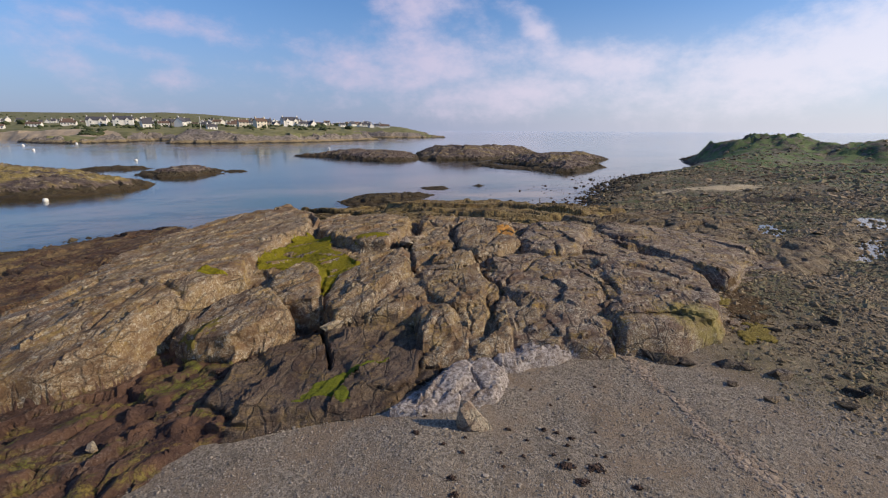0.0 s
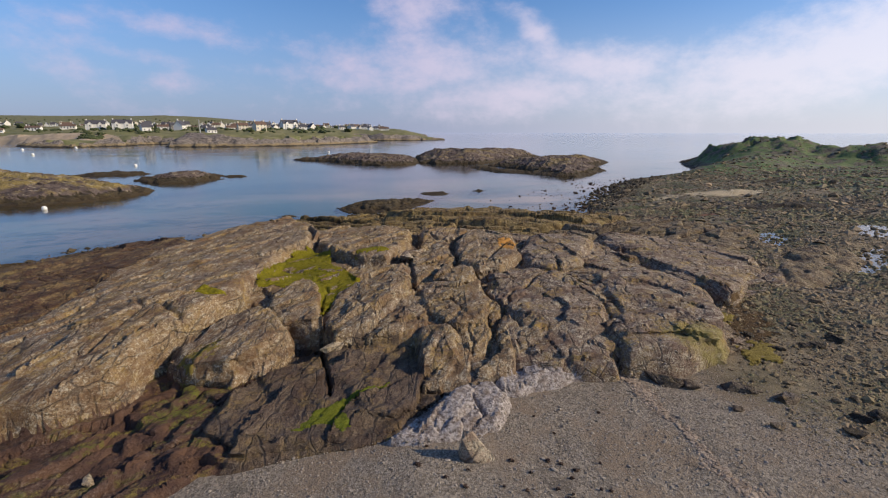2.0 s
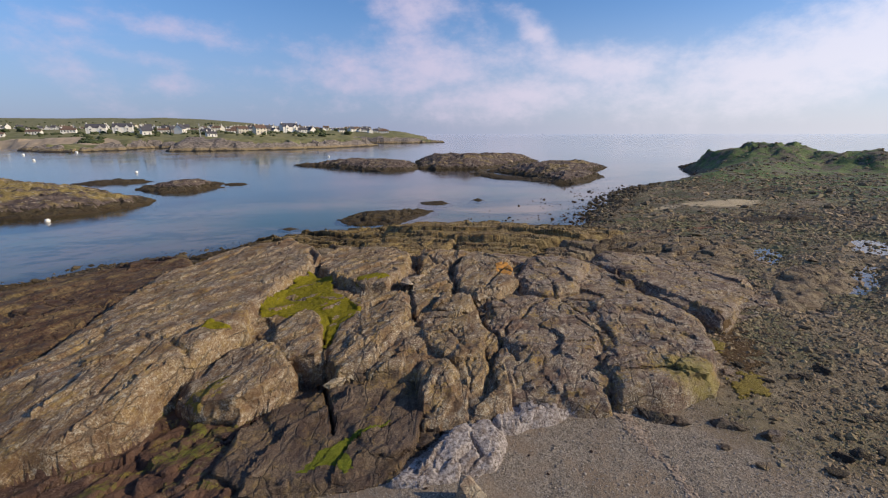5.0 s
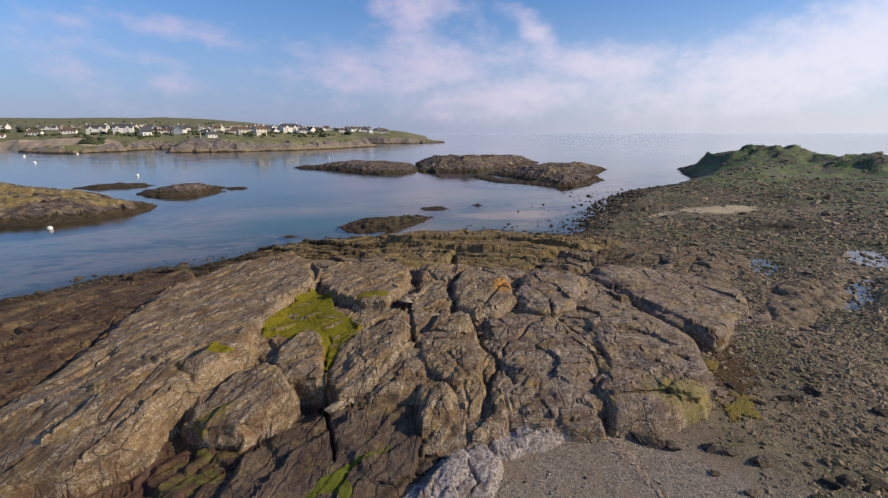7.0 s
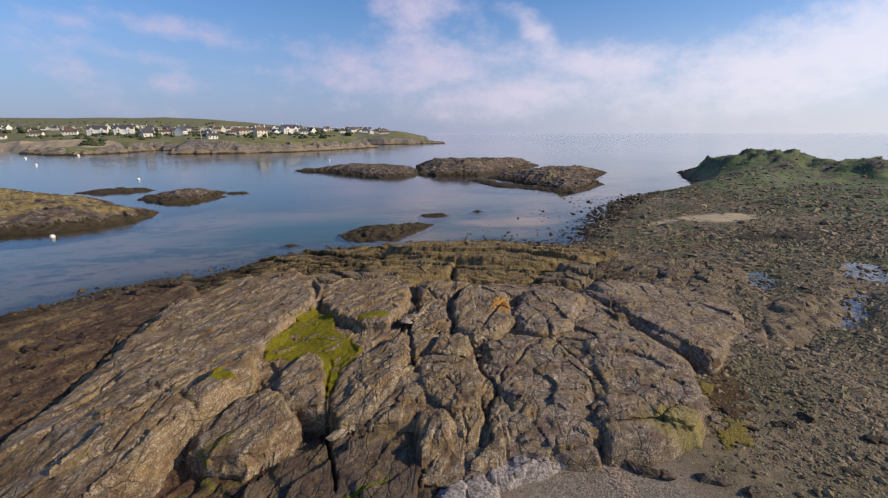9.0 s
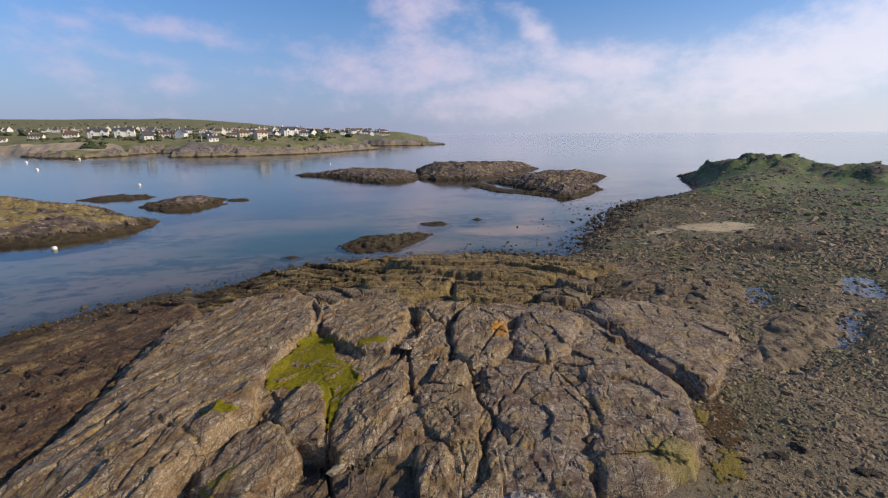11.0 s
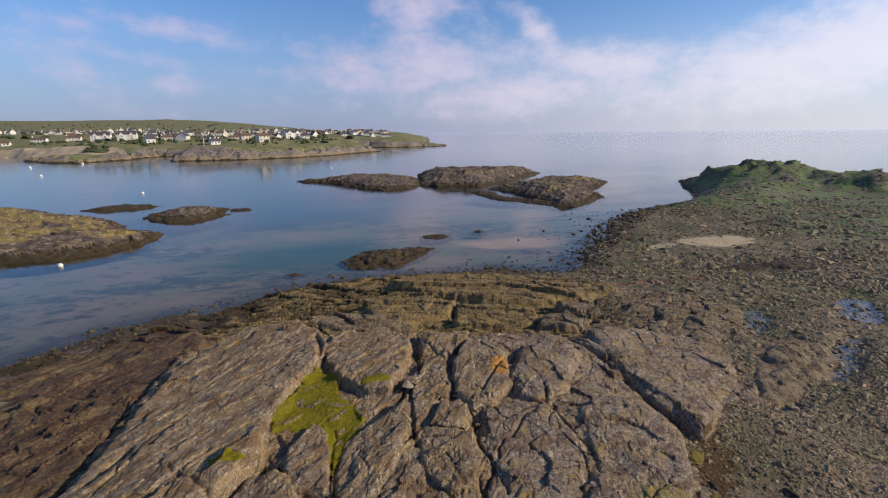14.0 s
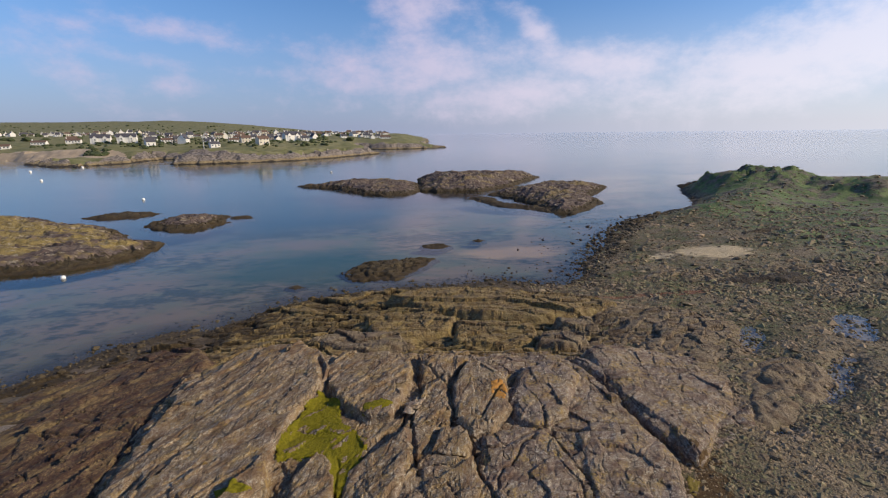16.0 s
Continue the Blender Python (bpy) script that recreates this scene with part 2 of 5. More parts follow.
def chalk_material():
    m = Mat("pale_crusted_rock")
    f = m.noise(8.0, 6, 0.7)
    c = m.mix(m.range(f, 0.38, 0.60), (0.13, 0.10, 0.085), (0.46, 0.41, 0.375))
    c = m.mix(m.range(m.noise(1.6, 6, 0.68), 0.52, 0.62, 0.0, 0.75), c, (0.17, 0.125, 0.095))
    return m.finish(c, 0.9, m.math("ADD", f, m.noise(3.0, 5, 0.7)), 0.09)


CHALK = chalk_material()


def ground_material():
    """Beach gravel, weedy flats, sand, grass on the hill, and the sea bed."""
    m = Mat("shore_ground")
    s = m.n.new("ShaderNodeSeparateXYZ")
    m.l.new(m.pos, s.inputs[0])
    x, y, z = s.outputs
    speck = m.voronoi(16.0, "F1", 1)
    tone = m.n.new("ShaderNodeRGBToBW")
    m.l.new(speck, tone.inputs[0])
    gravel = m.mix(m.range(tone.outputs[0], 0.15, 0.85), (0.15, 0.121, 0.09), (0.35, 0.292, 0.222))
    gravel = m.mix(m.range(m.noise(0.5, 5, 0.6), 0.46, 0.60, 0.0, 0.8), gravel, (0.245, 0.18, 0.12))
    gravel = m.mix(m.range(m.noise(0.9, 5, 0.65), 0.56, 0.68, 0.0, 0.6), gravel, (0.10, 0.08, 0.06))
    weed = m.mix(m.range(m.noise(1.7, 6, 0.7), 0.36, 0.62), (0.07, 0.053, 0.028), (0.25, 0.19, 0.105))
    weed = m.mix(m.range(m.noise(9.0, 5, 0.7), 0.56, 0.70, 0.0, 0.8), weed, (0.27, 0.21, 0.135))
    weed = m.mix(m.range(tone.outputs[0], 0.1, 0.9, 0.0, 0.3), weed, gravel)
    weed = m.mix(m.range(m.noise(0.12, 5, 0.6), 0.46, 0.58, 0.0, 0.7), weed, (0.075, 0.07, 0.028))
    green = m.math("MULTIPLY", m.range(m.noise(0.22, 6, 0.7), 0.46, 0.60), m.range(m.noise(2.4, 5, 0.7), 0.40, 0.58))
    green = m.math("MULTIPLY", green, m.range(y, 30.0, 50.0, 0.1, 0.8))
    weed = m.mix(green, weed, (0.095, 0.115, 0.036))
    edge = m.math("ADD", m.math("MULTIPLY", x, 2.0), y)
    edge = m.math("ADD", edge, m.math("MULTIPLY", m.noise(0.5, 5, 0.6), 9.0))
    c = m.mix(m.range(edge, 38.0, 44.5), gravel, weed)
    # bright sand in a hollow of the flats, a strip of it behind the reef, and a line of red wrack
    for cx, cy, rx, ry, colour in ((46.0, 76.2, 6.6, 5.2, (0.50, 0.39, 0.23)), (37.0, 75.8, 2.4, 2.2, (0.46, 0.36, 0.21)), (14.6, 62.6, 7.0, 2.0, (0.30, 0.215, 0.13)), (27.0, 56.2, 12.0, 0.9, (0.17, 0.075, 0.035))):
        dx, dy = m.math("DIVIDE", m.math("SUBTRACT", x, cx), rx), m.math("DIVIDE", m.math("SUBTRACT", y, cy), ry)
        patch = m.math("ADD", m.math("MULTIPLY", dx, dx), m.math("MULTIPLY", dy, dy))
        patch = m.math("ADD", patch, m.math("MULTIPLY", m.noise(0.7, 6, 0.7, (0.55, 1.5, 1), 5), 2.0))
        c = m.mix(m.range(patch, 1.95, 1.55), c, colour)
    grass = m.mix(m.range(m.noise(0.16, 6, 0.65), 0.36, 0.64), (0.06, 0.10, 0.03), (0.165, 0.21, 0.07))
    grass = m.mix(m.range(m.noise(0.22, 7, 0.72), 0.47, 0.56), grass, m.mix(m.range(m.noise(0.8, 5, 0.7), 0.4, 0.6), (0.06, 0.05, 0.036), (0.20, 0.165, 0.115)))
    top = m.math("ADD", z, m.math("MULTIPLY", m.noise(0.25, 5, 0.6), 2.2))
    top = m.math("ADD", top, m.range(m.math("ADD", x, m.math("MULTIPLY", y, 0.3)), 78.0, 102.0, 0.0, 1.3))
    c = m.mix(m.range(top, 4.05, 4.8), c, grass)
    # wet weed by the water, then rippled sand and weed beds below it
    wet = m.math("ADD", z, m.math("MULTIPLY", m.noise(0.5, 6, 0.7), 1.6))
    c = m.mix(m.range(wet, 1.75, 1.1), c, m.mix(m.range(m.noise(6.0, 5, 0.7), 0.45, 0.65), (0.032, 0.022, 0.013), (0.12, 0.085, 0.04)))
    clumps = m.math("ADD", m.math("MULTIPLY", m.noise(0.5, 6, 0.7, (0.75, 1.2, 1), -6), 0.5), m.math("MULTIPLY", m.noise(0.045, 4, 0.6, (0.7, 1.2, 1), 15), 0.5))
    bed = m.mix(m.range(clumps, 0.49, 0.56), m.mix(m.range(m.noise(0.08, 4, 0.6), 0.42, 0.6), (0.30, 0.205, 0.15), (0.20, 0.19, 0.125)), (0.075, 0.075, 0.055))
    gx, gy = m.math("DIVIDE", m.math("ADD", x, 22.0), 26.0), m.math("DIVIDE", m.math("SUBTRACT", y, 80.0), 17.0)
    meadow = m.math("ADD", m.math("ADD", m.math("MULTIPLY", gx, gx), m.math("MULTIPLY", gy, gy)), m.math("MULTIPLY", m.noise(0.12, 6, 0.68, (0.6, 1.5, 1), -8), 2.0))
    bed = m.mix(m.range(meadow, 2.1, 1.2, 0.0, 0.85), bed, (0.035, 0.10, 0.075))
    px, py = m.math("DIVIDE", m.math("SUBTRACT", x, 13.0), 12.0), m.math("DIVIDE", m.math("SUBTRACT", y, 87.0), 6.0)
    bank = m.math("ADD", m.math("ADD", m.math("MULTIPLY", px, px), m.math("MULTIPLY", py, py)), m.math("MULTIPLY", m.noise(0.2, 5, 0.6, (0.6, 1.6, 1), -10), 1.6))
    bed = m.mix(m.range(bank, 1.9, 1.1, 0.0, 0.9), bed, (0.60, 0.39, 0.26))
    # light lost in deep water is painted as dark blue on the bed
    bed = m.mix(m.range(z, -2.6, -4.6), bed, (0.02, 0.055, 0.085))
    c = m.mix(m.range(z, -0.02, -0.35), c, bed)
    bump = m.math("ADD", m.noise(24.0, 3, 0.6), m.math("MULTIPLY", m.noise(4.0, 5, 0.65), 1.6))
    bump = m.math("MULTIPLY", bump, m.range(z, -1.5, -0.5))
    return m.finish(c, m.range(edge, 38.0, 46.0, 0.9, 0.8), bump, 0.05, 0.3)


GROUND = ground_material()


def water_material(name, tint):
    m = Mat(name)
    m.n.remove(m.b)
    ripple = m.range(m.noise(0.03, 4, 0.6, (1.0, 2.2, 1.0), 8), 0.40, 0.62, 0.09, 0.15)
    fres = m.n.new("ShaderNodeFresnel")
    fres.inputs[0].default_value = 1.33
    clear = m.n.new("ShaderNodeBsdfTransparent")
    clear.inputs[0].default_value = tint
    gloss = m.n.new("ShaderNodeBsdfGlossy")
    gloss.inputs[0].default_value = (1, 1, 1, 1)
    m.l.new(ripple, gloss.inputs[1])
    mixed = m.n.new("ShaderNodeMixShader")
    m.l.new(fres.outputs[0], mixed.inputs[0])
    m.l.new(clear.outputs[0], mixed.inputs[1])
    m.l.new(gloss.outputs[0], mixed.inputs[2])
    m.l.new(mixed.outputs[0], m.n["Material Output"].inputs[0])
    return m.m


WATER = water_material("calm_sea_water", (0.62, 0.73, 0.72, 1))
POOL_WATER = water_material("pool_water", (0.86, 0.90, 0.92, 1))


def stone_material(name, dark, light, per_object=False, rough=0.85, green=0.0):
    m = Mat(name)
    r = m.each() if per_object else m.island()
    c = m.mix(r, dark, light)
    c = m.mix(m.range(m.noise(14.0, 5, 0.7), 0.5, 0.7, 0.0, 0.5), c, tuple(min(0.7, v * 1.7) for v in light))
    if green:
        c = m.mix(m.math("MULTIPLY", m.range(m.noise(0.22, 6, 0.7), 0.44, 0.58), m.range(r, 0.3, 0.8, 0.0, green)), c, (0.10, 0.14, 0.04))
    return m.finish(c, rough, m.noise(22.0, 4, 0.65), 0.02)


PEBBLES = stone_material("gravel_stones", (0.135, 0.11, 0.085), (0.375, 0.32, 0.255))
COBBLES = stone_material("weedy_cobbles", (0.072, 0.05, 0.027), (0.36, 0.26, 0.155), False, 0.8, 0.55)
COBBLE_ONE = stone_material("weedy_cobble", (0.058, 0.042, 0.022), (0.255, 0.178, 0.10), True, 0.8, 0.2)
SHORE_STONES = stone_material("shore_stones", (0.022, 0.017, 0.011), (0.12, 0.09, 0.05))
WEED_STONES = stone_material("dark_weed_clumps", (0.04, 0.025, 0.02), (0.085, 0.052, 0.038))
BOULDER = rock_material("boulder_rock", (0.50, 0.39, 0.26), (0.44, 0.36, 0.27), lichen=0.2)


def plant_material(name, dark, light, scale=6.0):
    m = Mat(name)
    c = m.mix(m.range(m.noise(scale, 6, 0.7), 0.35, 0.65), dark, light)
    c = m.mix(m.range(m.noise(0.9, 4), 0.40, 0.62, 0, 0.7), c, tuple(v * 0.75 for v in light))
    return m.finish(c, 0.9, m.math("ADD", m.noise(30, 4, 0.7), m.noise(scale, 5, 0.7)), 0.05, 0.15)


MOSS = plant_material("green_moss", (0.10, 0.092, 0.006), (0.235, 0.20, 0.012))
GRASS_FAR = plant_material("headland_grass", (0.09, 0.11, 0.042), (0.26, 0.235, 0.12), 0.05)
BUSH = plant_material("dark_bushes", (0.035, 0.048, 0.022), (0.085, 0.10, 0.045), 0.8)


def plain(name, colour, rough=0.7, vary=0.12, scale=1.5, metal=0.0):
    m = Mat(name)
    c = m.mix(m.range(m.noise(scale, 5, 0.65), 0.35, 0.68), tuple(v * (1 - vary) for v in colour), colour)
    m.b.inputs["Metallic"].default_value = metal
    return m.finish(c, rough)


RENDERED = plain("white_render", (0.80, 0.77, 0.70), 0.8)
CREAM = plain("cream_render", (0.66, 0.60, 0.48), 0.8)
STONEWALL = plain("grey_stone_wall", (0.30, 0.26, 0.22), 0.9, 0.4)
SLATE = plain("slate_roof", (0.10, 0.095, 0.105), 0.6, 0.3)
TILES = plain("brown_tile_roof", (0.17, 0.11, 0.08), 0.75, 0.3)
FRAME = plain("white_frame", (0.72, 0.72, 0.70), 0.5)
PANE = plain("dark_window_glass", (0.03, 0.04, 0.05), 0.08, 0.3)
BUOY = plain("white_buoy_plastic", (0.80, 0.78, 0.74), 0.4)
ROPE = plain("wet_rope", (0.10, 0.08, 0.05), 0.9)
POLE = plain("pale_painted_pole", (0.55, 0.54, 0.52), 0.5)
DOORS = plain("grey_door", (0.22, 0.22, 0.24), 0.6)
SAND = plain("pale_sand", (0.45, 0.35, 0.24), 0.9, 0.25, 0.3)
# silt paled to stand in for sky mirrored in the pools
SILT = plain("pale_pool_silt", (0.25, 0.225, 0.20), 0.9, 0.35, 0.8)
ORANGE = plain("orange_lichen_crust", (0.44, 0.21, 0.045), 0.9, 0.4, 12)
YELLOW = plant_material("yellow_lichen", (0.14, 0.105, 0.03), (0.29, 0.225, 0.055), 9)
BROWN_WEED = plant_material("brown_seaweed", (0.05, 0.03, 0.016), (0.13, 0.082, 0.036), 5)
ALGAE = plant_material("green_algae", (0.075, 0.095, 0.012), (0.17, 0.185, 0.02), 8)


def isle_material(name, turf):
    """Dark brown rock with pale barnacled flecks, and ochre turf in ragged patches on the higher ground."""
    m = Mat(name)
    f = m.noise(4.0, 6, 0.7)
    c = m.mix(m.range(m.noise(0.35, 5, 0.65), 0.40, 0.62), (0.085, 0.061, 0.054), (0.145, 0.11, 0.088))
    c = m.mix(m.range(m.noise(0.9, 6, 0.75, (0.7, 1.6, 1), 20), 0.46, 0.38, 0.0, 0.8), c, (0.03, 0.022, 0.018))
    z = m.math("ADD", m.height(), m.math("MULTIPLY", m.math("SUBTRACT", m.noise(0.5, 4, 0.6), 0.5), 1.2))
    patch = m.math("MULTIPLY", m.range(m.noise(0.10, 6, 0.66, (0.7, 1.7, 1), 12), 0.54 - 0.085 * turf, 0.60 - 0.08 * turf), m.range(z, 1.2, 1.8))
    c = m.mix(m.math("MULTIPLY", patch, 0.35 + 0.6 * turf), c, m.mix(m.range(f, 0.35, 0.6), (0.16, 0.115, 0.04), (0.31, 0.235, 0.085)))
    flecks = m.math("MULTIPLY", m.range(m.noise(0.75, 5, 0.7, (0.6, 1.5, 1), 15), 0.57, 0.63), m.range(z, 0.3, 0.9))
    c = m.mix(m.math("MULTIPLY", flecks, 0.85), c, (0.37, 0.31, 0.22))
    return m.finish(c, 0.9, m.math("ADD", f, m.noise(1.2, 6, 0.7)), 0.22)


ISLE_GRASS = isle_material("island_turf_and_rock", 1.0)
ROCK_ISLE = isle_material("island_rock", 0.25)
WRACK = stone_material("dried_wrack", (0.16, 0.115, 0.08), (0.38, 0.295, 0.215))


# ---- shapes by formula ----
def lattice(ix, iy, seed):
    h = (ix * 374761393 + iy * 668265263 + seed * 1442695041) & 0xFFFFFFFF
    h = ((h ^ (h >> 13)) * 1274126177) & 0xFFFFFFFF
    return ((h ^ (h >> 16)) & 0xFFFFFF) / 16777215.0


def smooth_noise(x, y, seed=0):
    ix, iy = np.floor(x).astype(np.int64), np.floor(y).astype(np.int64)
    fx, fy = x - ix, y - iy
    u, v = fx * fx * (3 - 2 * fx), fy * fy * (3 - 2 * fy)
    a, b = lattice(ix, iy, seed), lattice(ix + 1, iy, seed)
    c, d = lattice(ix, iy + 1, seed), lattice(ix + 1, iy + 1, seed)
    return (a + (b - a) * u) * (1 - v) + (c + (d - c) * u) * v


def fbm(x, y, scale, octaves=4, seed=0, rough=0.5):
    """Layered noise, about -1 to 1."""
    total, amp, norm = 0.0, 1.0, 0.0
    for k in range(octaves):
        total = total + amp * (2 * smooth_noise(x * scale + 17.3 * k, y * scale - 9.1 * k, seed + k) - 1)
        norm, amp, scale = norm + amp, amp * rough, scale * 2.03
    return total / norm


def cells(x, y, size, seed=0, turn=0.0, long=1.0):
    """Cracked blocks: distance to the nearest joint, and each block's number and centre."""
    c, s = math.cos(math.radians(turn)), math.sin(math.radians(turn))
    u, v = (x * c + y * s) / (size * long), (y * c - x * s) / size
    iu, iv = np.floor(u).astype(np.int64), np.floor(v).astype(np.int64)
    d1, d2 = np.full(x.shape, 9.0), np.full(x.shape, 9.0)
    num, cu, cv = np.zeros(x.shape, np.int64), np.zeros(x.shape), np.zeros(x.shape)
    for du in (-1, 0, 1):
        for dv in (-1, 0, 1):
            pu = iu + du + 0.12 + 0.76 * lattice(iu + du, iv + dv, seed)
            pv = iv + dv + 0.12 + 0.76 * lattice(iu + du, iv + dv, seed + 1)
            d = np.hypot(u - pu, v - pv)
            closer = d < d1
            d2 = np.where(closer, d1, np.minimum(d2, d))
            num = np.where(closer, (iu + du) * 1009 + (iv + dv), num)
            cu, cv = np.where(closer, pu, cu), np.where(closer, pv, cv)
            d1 = np.where(closer, d, d1)
    return (d2 - d1) * size, num, u - cu, v - cv


def inside(x, y, ring):
    """Signed distance to a closed outline, positive inside."""
    best, odd = np.full(x.shape, 1e18), np.zeros(x.shape, bool)
    for (ax, ay), (bx, by) in zip(ring, ring[1:] + ring[:1]):
        ex, ey = bx - ax, by - ay
        t = np.clip(((x - ax) * ex + (y - ay) * ey) / (ex * ex + ey * ey + 1e-9), 0, 1)
        best = np.minimum(best, (x - ax - t * ex) ** 2 + (y - ay - t * ey) ** 2)
        crosses = ((ay > y) != (by > y)) & (x < (bx - ax) * (y - ay) / (by - ay + 1e-12) + ax)
        odd ^= crosses
    return np.sqrt(best) * np.where(odd, 1, -1)


def along(x, y, line):
    """Distance to an open line."""
    best = np.full(x.shape, 1e18)
    for (ax, ay), (bx, by) in zip(line, line[1:]):
        ex, ey = bx - ax, by - ay
        t = np.clip(((x - ax) * ex + (y - ay) * ey) / (ex * ex + ey * ey + 1e-9), 0, 1)
        best = np.minimum(best, (x - ax - t * ex) ** 2 + (y - ay - t * ey) ** 2)
    return np.sqrt(best)


def facets(x, y, size, seed, turn, long, step, tilt, gap=0.0, wide=0.05):
    """Broken faces: every cell steps up or down and leans its own way, with open joints."""
    j, n, u, v = cells(x, y, size, seed, turn, long)
    r = [lattice(n, n * 7 + k, seed + 20 + k) - 0.5 for k in range(3)]
    return step * r[0] + tilt * (2 * r[1] * u + 2 * r[2] * v) - gap * np.exp(-j / wide), j


def ease(v, a, b):
    t = np.clip((v - a) / (b - a), 0, 1)
    return t * t * (3 - 2 * t)


def hump(x, y, cx, cy, rx, ry, turn=0.0):
    c, s = math.cos(math.radians(turn)), math.sin(math.radians(turn))
    u, v = ((x - cx) * c + (y - cy) * s) / rx, ((y - cy) * c - (x - cx) * s) / ry
    return np.exp(-(u * u + v * v))


def steps(stops):
    """Coordinates with a changing spacing: (from, spacing) pairs, last is the end."""
    out = [stops[0][0]]
    for (a, da), (b, db) in zip(stops, stops[1:]):
        while out[-1] < b - 1e-6:
            k = (out[-1] - a) / (b - a)
            out.append(min(b, out[-1] + da * (1 - k) + db * k))
    return np.array(out)


def link(name, verts, faces, material, parent=None, label="", smooth=True, crease=0.0):
    """One mesh object from arrays of vertices and of triangles or quads."""
    me = bpy.data.meshes.new(name)
    verts, faces = np.asarray(verts, np.float32), np.asarray(faces, np.int32)
    k = faces.shape[1]
    me.vertices.add(len(verts))
    me.vertices.foreach_set("co", verts.ravel())
    me.loops.add(faces.size)
    me.loops.foreach_set("vertex_index", faces.ravel())
    me.polygons.add(len(faces))
    me.polygons.foreach_set("loop_start", np.arange(0, faces.size, k, dtype=np.int32))
    me.polygons.foreach_set("use_smooth", np.full(len(faces), smooth))
    me.update(calc_edges=True)
    if crease:
        me.set_sharp_from_angle(angle=radians(crease))
    me.materials.append(material)
    ob = new(name, me)
    if parent:
        ob.parent = parent
    if label:
        tagged(ob, label)
    return ob


def part(name, bm, material, parent, label="", smooth=False):
    """Links a bmesh as one mesh object under a thing or a part."""
    me = bpy.data.meshes.new(name)
    bm.to_mesh(me)
    bm.free()
    me.materials.append(material)
    if smooth:
        me.polygons.foreach_set("use_smooth", [True] * len(me.polygons))
    ob = new(name, me)
    ob.parent = parent
    if label:
        tagged(ob, label)
    return ob


def sheet(xs, ys):
    X, Y = np.meshgrid(xs, ys)
    n, m = len(xs), len(ys)
    i = (np.arange(m - 1)[:, None] * n + np.arange(n - 1)[None, :]).ravel()
    return X, Y, np.stack([i, i + 1, i + n + 1, i + n], 1)


# ---- the lie of the land ----
SHORE = [(-70, 14), (-50, 28), (-41, 35), (-37.6, 40), (-35, 44.5), (-31.5, 48.5), (-27, 51), (-24, 55), (-19.5, 59), (-14, 61.8), (-8, 63.2), (-2, 64.5), (6, 67),
         (14, 65.2), (18.5, 65.5), (22, 71), (26, 78.5), (33, 91), (39.5, 103), (44, 110.5), (51, 117.5), (63, 126), (73, 135), (80, 147), (88, 172), (95, 186), (110, 205), (180, 215), (420, 170), (420, -120), (-70, -120)]


def ground_height(x, y):
    wob = 1.6 * fbm(x, y, 0.11, 4, 5) + 1.3 * fbm(x, y, 0.5, 3, 6) * ease(x, 15, 25)
    sd = inside(x + wob, y - wob, SHORE)
    z = np.where(sd > 0, 2.9 * (1 - np.exp(-np.maximum(sd, 0) / 18.0)), np.maximum(0.055 * sd, -5.0))
    z = z + 0.10 * fbm(x, y, 0.35, 4, 9) * ease(sd, -8, 4)
    z = z - 0.10 * ease(sd, 0, 20) * ease(y, 30, 20) * (1 + 0.75 * np.clip(-x - 1, 0, 14))
    z = z - 0.95 * ease(y, 37, 43) * ease(x, 21, 13) * ease(sd, 0, 14)
    flats = ease(x, 14, 24) * ease(sd, 0, 8)
    z = z + flats * 0.1 + flats * 0.42 * fbm(x, y, 0.16, 5, 21, 0.6)
    # hollows that hold pools at low tide
    for px, py, rx, ry, turn in POOLS:
        z = z - 0.75 * hump(x, y, px, py, 1.25 * rx, 1.25 * ry, turn)
    # the hill on the point and the rough bank before it
    hill = 6.9 * hump(x, y, 101, 158, 11, 14) + 4.4 * hump(x, y, 114, 152, 8, 13, -35) + 3.6 * hump(x, y, 90, 165, 7, 12, -30) + 5.3 * hump(x, y, 121, 134, 10, 11, -45) + 2.9 * hump(x, y, 142, 124, 16, 16)
    hill = hill + 2.0 * hump(x, y, 175, 118, 24, 30) + 2.4 * hump(x, y, 94, 138, 26, 12, 35)
    hill = hill * (1 + 0.22 * facets(x, y, 6.0, 401, 30, 1.5, 1.0, 0.6)[0] + 0.13 * facets(x, y, 2.6, 403, 20, 1.8, 1.0, 0.6)[0])
    hill = hill + 2.3 * hump(x, y, 75, 122, 17, 9, 25) + 1.6 * hump(x, y, 110, 96, 34, 16, 10)
    return z + hill * (1 + 0.34 * fbm(x, y, 0.09, 6, 3, 0.68)) * ease(sd, -1, 7)


POOLS = [(30.1, 41.2, 2.9, 0.9, 57), (29.3, 36.3, 1.3, 0.8, 35), (31.2, 32.6, 2.9, 0.9, 40), (42.0, 43.2, 3.2, 1.5, 52), (23.2, 27.6, 1.0, 0.55, 30), (35.0, 36.2, 1.8, 0.8, 35)]

xs = steps([(-4600, 400), (-400, 30), (-90, 2.2), (-45, 0.5), (-12, 0.22), (34, 0.22), (70, 0.6), (180, 1.4), (420, 30), (4600, 400)])
ys = steps([(-4600, 400), (-120, 12), (2, 0.25), (34, 0.22), (90, 0.6), (210, 1.4), (420, 30), (4700, 400)])
X, Y, F = sheet(xs, ys)
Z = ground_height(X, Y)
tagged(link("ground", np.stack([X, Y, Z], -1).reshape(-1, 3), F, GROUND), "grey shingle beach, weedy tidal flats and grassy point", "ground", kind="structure")

